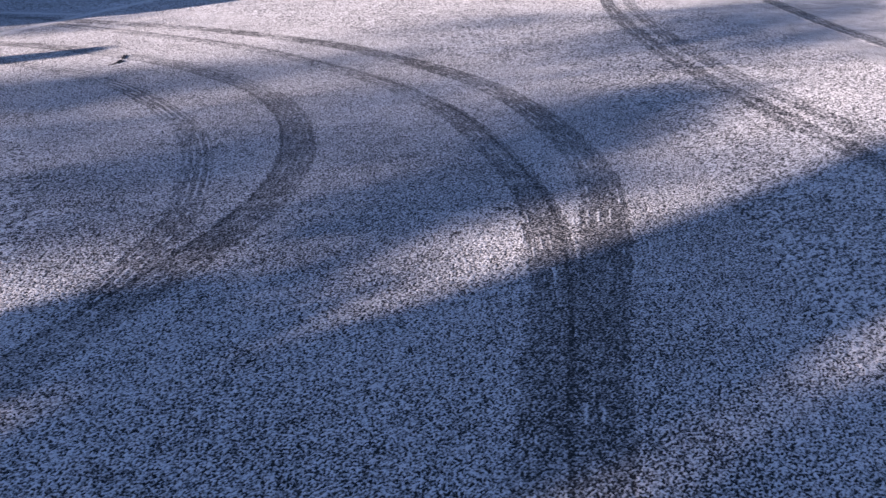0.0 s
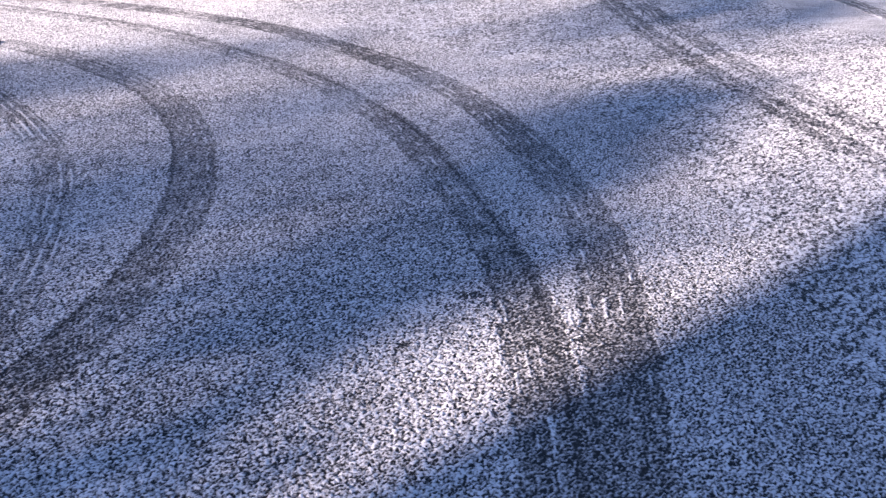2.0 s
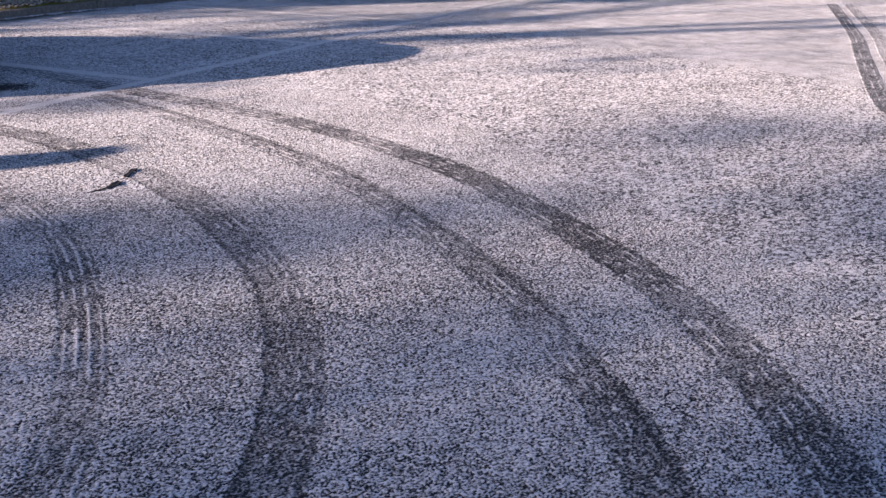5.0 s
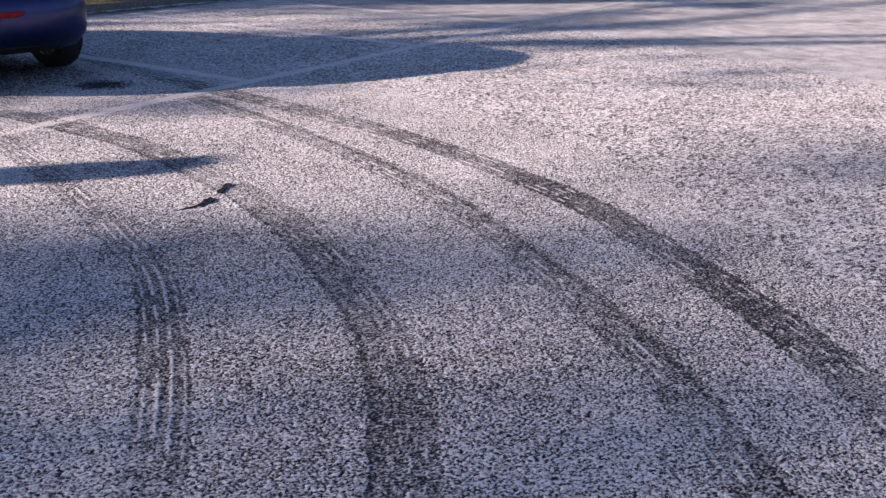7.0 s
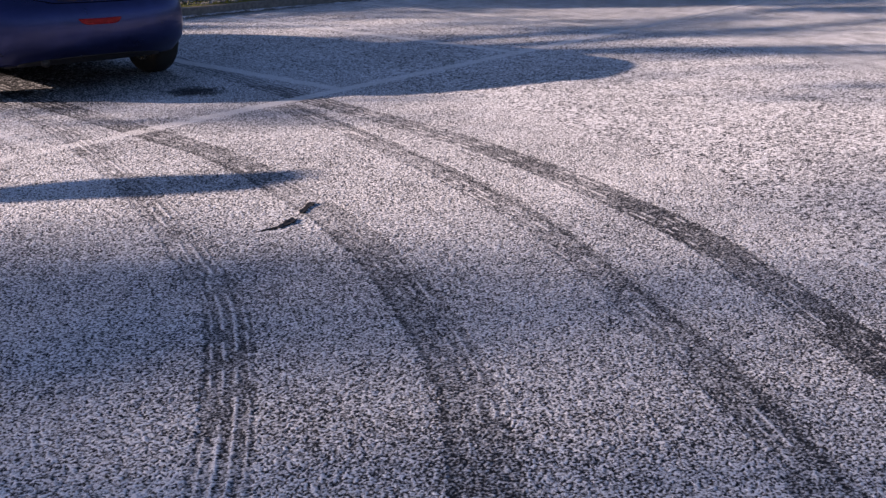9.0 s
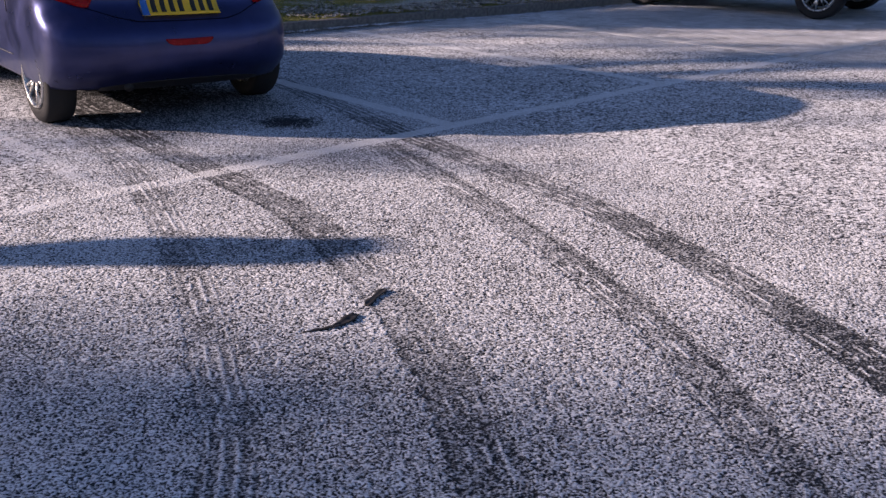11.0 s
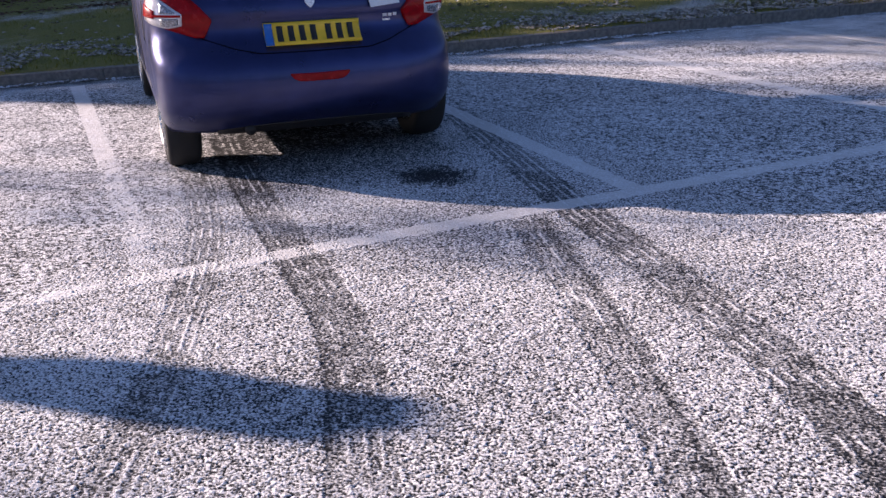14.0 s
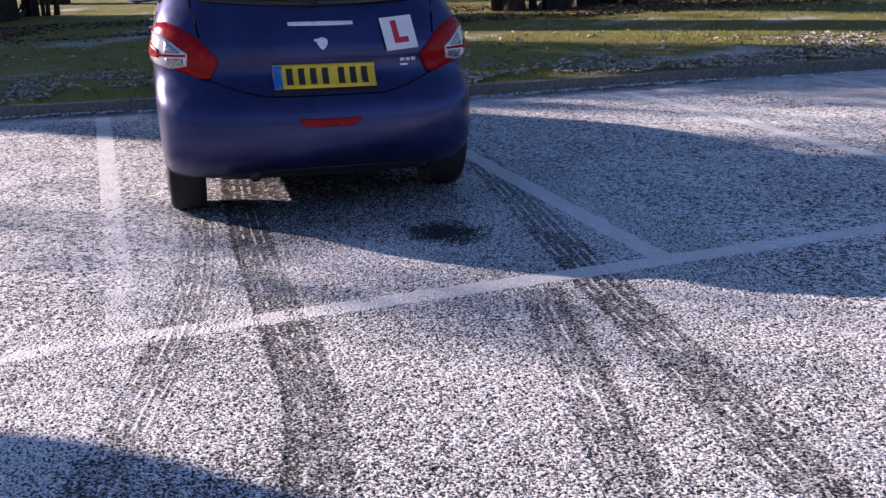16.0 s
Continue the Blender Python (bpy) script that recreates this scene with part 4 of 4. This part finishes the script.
def shade_limb(points, thick, leaves, seed, girth=0.13):
    """An unseen leaning evergreen trunk, the mantle of leaves along it set to cast shade."""
    rng = random.Random(seed)
    top = tagged(new("tree"), "unseen leaning evergreen with a leafy mantle, added to cast shade", "tree", "trees round the car park")
    top.matrix_basis = pose(points[0][0], points[0][1], 0)
    line = [Vector(p) - Vector((points[0][0], points[0][1], 0)) for p in points]
    v, f = tube(line, [girth * (1 - 0.15 * k) for k in range(len(line))], 10)
    solid("trunk", v, f, bark, top)
    cv, cf = [], []
    for _ in range(leaves):
        k = rng.randrange(1, len(line) - 1)
        p = line[k].lerp(line[k + 1], rng.random()) + Vector((rng.gauss(0, thick), rng.gauss(0, thick), rng.gauss(0, 0.55 * thick)))
        n = Vector((rng.gauss(0, 1), rng.gauss(0, 1), rng.gauss(0, 1))).normalized()
        a = n.orthogonal().normalized()
        b, s = n.cross(a), rng.uniform(0.05, 0.11)
        o = len(cv)
        cv += [p - a * s * 1.5, p + b * s * 0.7, p + a * s * 1.5, p - b * s * 0.7]
        cf.append((o, o + 1, o + 2, o + 3))
    tagged(solid("crown", cv, cf, foliage, top, smooth=False), kind="stuff")


def lit(e, n, back=-14):
    """The place over the line "back" whose shadow falls at (e, n)."""
    return (*sunward(back, n)[:2], (e - back) * math.tan(SUN_EL))


def shade_trunk(points, radii, seed):
    """An unseen thick bare trunk, leaned to lay a band of shade, forked at the top."""
    rng = random.Random(seed)
    top = tagged(new("tree"), "unseen bare tree with a thick leaning trunk, added to cast shade", "tree", "trees round the car park")
    base = Vector((points[0][0], points[0][1], 0))
    top.matrix_basis = pose(*base)
    line = [Vector(p) - base for p in points]
    v, f = tube(line, radii, 14)
    solid("trunk", v, f, bark, top)
    for k in range(5):
        a = rng.uniform(0, 2 * math.pi)
        out = Vector((math.cos(a), math.sin(a), rng.uniform(0.6, 1.4))) * rng.uniform(1.5, 3)
        start = line[-1] if k < 3 else line[-2].lerp(line[-1], 0.6)
        v, f = tube([start, start + out * 0.5 + Vector((0, 0, 0.3)), start + out * 1.2, start + out * 1.9 + Vector((rng.gauss(0, 0.4), rng.gauss(0, 0.4), 0.6))], [radii[-1] * 0.7, radii[-1] * 0.5, radii[-1] * 0.3, 0.03], 8)
        solid("limb", v, f, bark, top)


def shade_crown(back, across, height, girth, clumps, seed, label, size=0.085):
    """An unseen tall thin-leaved tree, added for its shade. clumps: where the shade of each falls (along, across), how
    far it spreads, how many leaves.
    """
    rng = random.Random(seed)
    top = tagged(new("tree"), label, "tree", "trees round the car park")
    base = Vector(sunward(back, across))
    top.matrix_basis = pose(*base)
    trunk = [Vector((0.25 * noise.noise((seed, 3.0 * k / 8, 0)), 0.25 * noise.noise((0, 3.0 * k / 8, seed)), height * k / 8 - 0.1)) for k in range(9)]
    v, f = tube(trunk, [girth * (1.15 - 0.1 * k) for k in range(9)], 10)
    solid("trunk", v, f, bark, top)
    cv, cf = [], []
    for e, n, se, sn, count in clumps:
        middle = Vector(lit(e, n, back)) - base
        start = trunk[max(2, min(7, int(8 * middle.z / height) - 1))]
        v, f = tube([start, start.lerp(middle, 0.5) + Vector((0, 0, 0.15)), middle], [girth * 0.4, girth * 0.25, 0.012], 6)
        solid("limb", v, f, bark, top)
        for _ in range(count):
            p = Vector(lit(rng.gauss(e, se), rng.gauss(n, sn), back + rng.gauss(0, 0.8))) - base
            q = Vector((rng.gauss(0, 1), rng.gauss(0, 1), rng.gauss(0, 1))).normalized()
            a = q.orthogonal().normalized()
            b, w = q.cross(a), size * rng.uniform(0.6, 1.3)
            o = len(cv)
            cv += [p - a * w * 1.5, p + b * w * 0.7, p + a * w * 1.5, p - b * w * 0.7]
            cf.append((o, o + 1, o + 2, o + 3))
    tagged(solid("crown", cv, cf, foliage, top, smooth=False), kind="stuff")


# out of view; each clump dims a patch of the ground
shade_crown(-48, 5.45, 16.2, 0.11, [(1.2, 5.5, 2.2, 0.9, 270), (1.0, 5.1, 1.0, 0.3, 100), (1.4, 4.5, 0.8, 0.35, 140), (3.2, 4.9, 0.5, 0.3, 55), (2.6, 5.2, 0.8, 0.5, 30), (3.2, 6.0, 0.6, 0.25, 40), (3.65, 5.1, 0.4, 0.2, 30), (3.55, 5.65, 0.4, 0.2, 32), (3.7, 3.75, 0.5, 0.2, 45), (1.6, 6.05, 0.4, 0.2, 40), (1.9, 5.1, 0.4, 0.22, 60), (1.8, 7.1, 1.5, 0.4, 180), (4.2, 7.3, 0.8, 0.4, 30), (5.7, 7.9, 0.6, 0.3, 60), (1.2, 6.4, 0.8, 0.5, 120), (1.1, 7.4, 0.7, 0.3, 110), (2.6, 4.0, 0.35, 0.14, 170)],
           21, "unseen slender tree with a thin leafy crown, added to cast shade")
# trunks out of view, leaned so their shadows form the broad dark bands
shade_trunk([lit(-18.6, 1.6, -18), lit(-12, 1.95, -18), lit(-5, 2.28, -18), lit(2.1, 2.63, -18), lit(4.1, 2.80, -18), lit(8, 3.3, -18), lit(16, 4.2, -18)],
             [0.75, 0.60, 0.55, 0.52, 0.51, 0.48, 0.4], 41)
shade_trunk([lit(-17.6, 0.25, -17), lit(-12, 0.42, -17), lit(-5, 0.65, -17), lit(2.4, 1.08, -17), lit(4.1, 1.22, -17), lit(8, 1.6, -17), lit(16, 2.2, -17)],
             [0.95, 0.83, 0.81, 0.79, 0.77, 0.66, 0.45], 42)
# leafy limbs out of view, added to half-shade strips of the ground
shade_limb([(*sunward(-26, 3.0)[:2], -0.1), lit(1.3, 3.42, -26), lit(2.2, 3.86, -26), lit(3.0, 4.15, -26), lit(4.0, 4.52, -26), lit(5.0, 4.95, -26)], 0.18, 470, 8, 0.06)
shade_limb([(*sunward(-31, 5.8)[:2], -0.1), lit(5.8, 5.7, -31), lit(6.8, 6.1, -31), lit(7.8, 6.7, -31), lit(8.8, 7.2, -31)], 0.5, 680, 14, 0.06)
shade_limb([(*sunward(-20, 1.7)[:2], -0.1), lit(-9, 1.75, -20), lit(-2, 1.85, -20), lit(2, 1.93, -20), lit(5, 2.02, -20)], 0.17, 260, 12)
shade_limb([(*sunward(-13, 3.4)[:2], -0.1), lit(-9, 3.4, -13), lit(-4, 3.4, -13), lit(-1, 3.42, -13), lit(1.1, 3.45, -13)], 0.15, 1700, 10)
shade_limb([(*sunward(-24, 10.2)[:2], -0.1), lit(-4, 10.5, -24), lit(0.0, 10.35, -24), lit(1.2, 10.25, -24), lit(2.2, 10.1, -24)], 0.32, 130, 15, 0.02)
# shrubs and bare trees out of view, sized to shade verge and bays
shrub(sunward(-25, 16.9), 7.4, lambda x: 7.5 if x > 1.3 else 5.9, 9500, 5, "unseen broad evergreen shrub added to shade the verge", AZ, 0.14)
shrub(sunward(-20, 16.7), 2.2, lambda x: 9.3, 2600, 6, "unseen tall narrow evergreen added to shade the far bays", AZ, 0.15)
tree(sunward(-26, 13.3), 14, 0.10, 45, 8, 200)
shade_trunk([lit(-22.6, 12.3, -22), lit(-12, 12.4, -22), lit(-4, 12.45, -22), lit(0, 12.5, -22), lit(3, 12.4, -22)], [0.45, 0.33, 0.3, 0.27, 0.2], 44)
tree(sunward(-33, 14.2), 13.5, 0.12, 46, 11, 1100)
tree(sunward(-29, 15.1), 12.5, 0.10, 47, 10, 900)
# an unseen post, added and shaped so that its shadow lies over the tracks
post = tagged(new("shadow_post"), "unseen post with a broad pointed head, shaped to cast the spike shadow", "post")
post.matrix_basis = pose(*sunward(-5.3, 8.27))
base = Vector(sunward(-5.3, 8.27))
blade = [(-5.6, 8.27, 0.09), (-2.0, 8.38, 0.09), (0.2, 8.48, 0.10), (0.65, 8.53, 0.115), (1.0, 8.575, 0.15), (1.25, 8.605, 0.17), (1.7, 8.635, 0.165), (1.92, 8.70, 0.105), (2.12, 8.785, 0.02)]
v, f = tube([Vector(lit(e, n, -5.3)) - base for e, n, r in blade], [r for e, n, r in blade], 14)
solid("shaft", v, f, bark, post)

# ---- beyond the verge ----
def unseen_woods(count, seed):
    """An unseen belt of trees, added round the park to dim reflections and low sky, in uneven clumps."""
    rng = random.Random(seed)
    verts, faces = [], []
    for _ in range(count):
        a = rng.uniform(0, 2 * math.pi)
        top = 9.5 + 2.5 * noise.noise(Vector((4 * math.cos(a), 4 * math.sin(a), 2.0))) + 1.2 * noise.noise(Vector((17 * math.cos(a), 17 * math.sin(a), 5.0)))
        r = rng.uniform(58, 66)
        p = Vector((r * math.cos(a), 8 + r * math.sin(a), rng.uniform(0.1, 1.0) ** 0.8 * top))
        n = Vector((rng.gauss(0, 1), rng.gauss(0, 1), rng.gauss(0, 0.6))).normalized()
        b = n.orthogonal().normalized()
        c, w = n.cross(b), rng.uniform(0.35, 0.9)
        o = len(verts)
        verts += [p - b * w * 1.4, p + c * w * 0.8, p + b * w * 1.4, p - c * w * 0.8]
        faces.append((o, o + 1, o + 2, o + 3))
    return tagged(solid("unseen_woods", verts, faces, foliage, smooth=False), "unseen dark belt of woods added far round the car park", "woods", "", "stuff")


# never in view; only blocks low sky light and darkens the car's reflections
unseen_woods(9000, 77)
for k, (x, y, w) in enumerate([(-14.5, 17.7, 0.5), (-14.1, 18.5, 0.9), (-14.4, 19.3, 0.7)]):
    shrub((x, y, 0.1), w + 0.6, lambda q: 3.2, 1500, 60 + k, "dark clipped yew with bare stems at its foot", 60, 0.07)
for k, (x, y, h, g) in enumerate([(-14.5, 17.6, 7, 0.15), (-14.0, 18.25, 8, 0.17), (-14.3, 19.1, 7, 0.14), (-13.7, 19.7, 9, 0.10), (-12.6, 22.8, 11, 0.12), (-11.0, 25.4, 13, 0.2), (-8.4, 27.5, 12, 0.2),
                                  (-27.5, 12.2, 11, 0.3), (-26.6, 16.2, 11, 0.26), (-24.5, 21.5, 13, 0.22), (-18.5, 21.5, 12, 0.2)]):
    tree((x, y, 0.05), h, g, 11 + k, 8, 900, label="park tree with dark ivy-grown stem on the grass", first=0.22)
tree((-22.4, 9.4, 0.05), 14, 0.85, 5, 9, 900, label="stout old tree with a spreading root foot in the grass")
shrub((-22.6, 10.2, 0.05), 3.0, lambda q: 3.5, 2600, 70, "dark evergreen shrub under an old tree", 75, 0.09)


def off_kerb(d, k):
    p, q = KERB[k], KERB[k + 1]
    w = (q - p).normalized()
    return p + Vector((-w.y, w.x, 0)) * d


def strewn(name, count, where, size, mat, seed, label, tall=False):
    """Very many small blades or flakes strewn over the verge."""
    rng = random.Random(seed)
    cv, cf = [], []
    for _ in range(count):
        p = where(rng)
        a = rng.uniform(0, 2 * math.pi)
        s = size * rng.uniform(0.6, 1.4)
        side = Vector((math.cos(a), math.sin(a), 0))
        p = p + Vector((0, 0, 0.105 + 0.03 * noise.noise(p * 0.5)))
        o = len(cv)
        if tall:
            cv += [p - side * s * 0.12, p + side * s * 0.12, p + Vector((rng.gauss(0, 0.4) * s, rng.gauss(0, 0.4) * s, s))]
            cf.append((o, o + 1, o + 2))
        else:
            up = Vector((rng.gauss(0, 0.3), rng.gauss(0, 0.3), 1)).normalized()
            b = up.cross(side).normalized()
            c = b.cross(up)
            p = p + Vector((0, 0, 0.02))
            cv += [p - c * s, p + b * s * 0.6 + up * 0.3 * s, p + c * s, p - b * s * 0.6 + up * 0.2 * s]
            cf.append((o, o + 1, o + 2, o + 3))
    return tagged(solid(name, cv, cf, mat, smooth=False), label, "", "", "stuff")


KNEAR = [k for k in range(len(KERB) - 1) if 4 < KERB[k].y < 24]


def on_verge(lo, hi, power):
    return lambda rng: off_kerb(lo + (hi - lo) * rng.random() ** power, rng.choice(KNEAR)) + Vector((rng.uniform(-0.2, 0.2), rng.uniform(-0.2, 0.2), 0))


def in_patches(where, scale, bar):
    """The same ground, but only where it lies in uneven patches."""
    def pick(rng):
        for _ in range(12):
            p = where(rng)
            if noise.noise(p * scale) + 0.5 * noise.noise(p * scale * 3.1) > bar:
                break
        return p
    return pick


strewn("grass", 70000, on_verge(0.15, 16, 1.2), 0.038, grass_blade, 1, "short mossy winter grass touched by frost", True)
strewn("leaf_litter", 18000, in_patches(on_verge(0.16, 2.0, 1.5), 0.8, -0.15), 0.026, frosted_leaf, 2, "frosted dead leaves and clods along the kerb")
strewn("leaf_litter", 9000, on_verge(6.2, 9.5, 1.0), 0.05, brown_leaf, 3, "brown dead leaves in a strip across the grass")
strewn("leaf_litter", 1500, on_verge(0.5, 10, 1.0), 0.04, frosted_leaf, 4, "scattered pale dead leaves on the grass")
# frost driven against the foot of the kerb
strewn_frost = lambda rng: off_kerb(-0.02 - 0.09 * rng.random() ** 2, rng.choice(KNEAR)) + Vector((rng.uniform(-0.15, 0.15) * 0.3, rng.uniform(-0.15, 0.15), -0.115))
strewn("kerb_frost", 5200, strewn_frost, 0.016, frost_grit, 5, "frosty grit along the foot of the kerb")


# ---- small things on the asphalt ----
def curled_leaf(points, widths, turn, label):
    """A dark curled strip of dead leaf with a raised edge."""
    line = spline([(x, y, z) for x, y, z in points], 0.012)
    verts, faces, n = [], [], 5
    for k, p in enumerate(line):
        d = (line[min(k + 1, len(line) - 1)] - line[max(k - 1, 0)]).normalized()
        side = Vector((d.y, -d.x, 0)).normalized()
        w = float(np.interp(k / (len(line) - 1), np.linspace(0, 1, len(widths)), widths)) * (1 + 0.25 * noise.noise(p * 40))
        for j in range(n):
            c = j / (n - 1) * 2 - 1
            verts.append(p + side * c * w + Vector((0, 0, 0.0025 + turn * c * c * w + 0.004 * noise.noise(p * 60 + Vector((c, 0, 0))))))
    for k in range(len(line) - 1):
        for j in range(n - 1):
            faces.append((k * n + j, k * n + j + 1, (k + 1) * n + j + 1, (k + 1) * n + j))
    ob = tagged(solid("dead_leaf", verts, faces, leaf_brown), label, "leaf", "dead leaves on the asphalt")
    ob.modifiers.new("thickness", "SOLIDIFY").thickness = 0.003
    return ob


curled_leaf([(-2.630, 7.955, 0.002), (-2.641, 7.99, 0.002), (-2.651, 8.035, 0.002), (-2.658, 8.085, 0.004), (-2.660, 8.10, 0.002)], [0.009, 0.016, 0.010, 0.016, 0.006], 0.25, "dark curled dead leaf lying on the frosty tyre track")
curled_leaf([(-2.672, 7.668, 0.0), (-2.640, 7.718, 0.002), (-2.614, 7.760, 0.003), (-2.609, 7.80, 0.002), (-2.607, 7.835, 0.003), (-2.612, 7.875, 0.004)], [0.003, 0.006, 0.006, 0.011, 0.024, 0.011], 0.3, "dark twisted dead leaf and stalk on frosty asphalt")
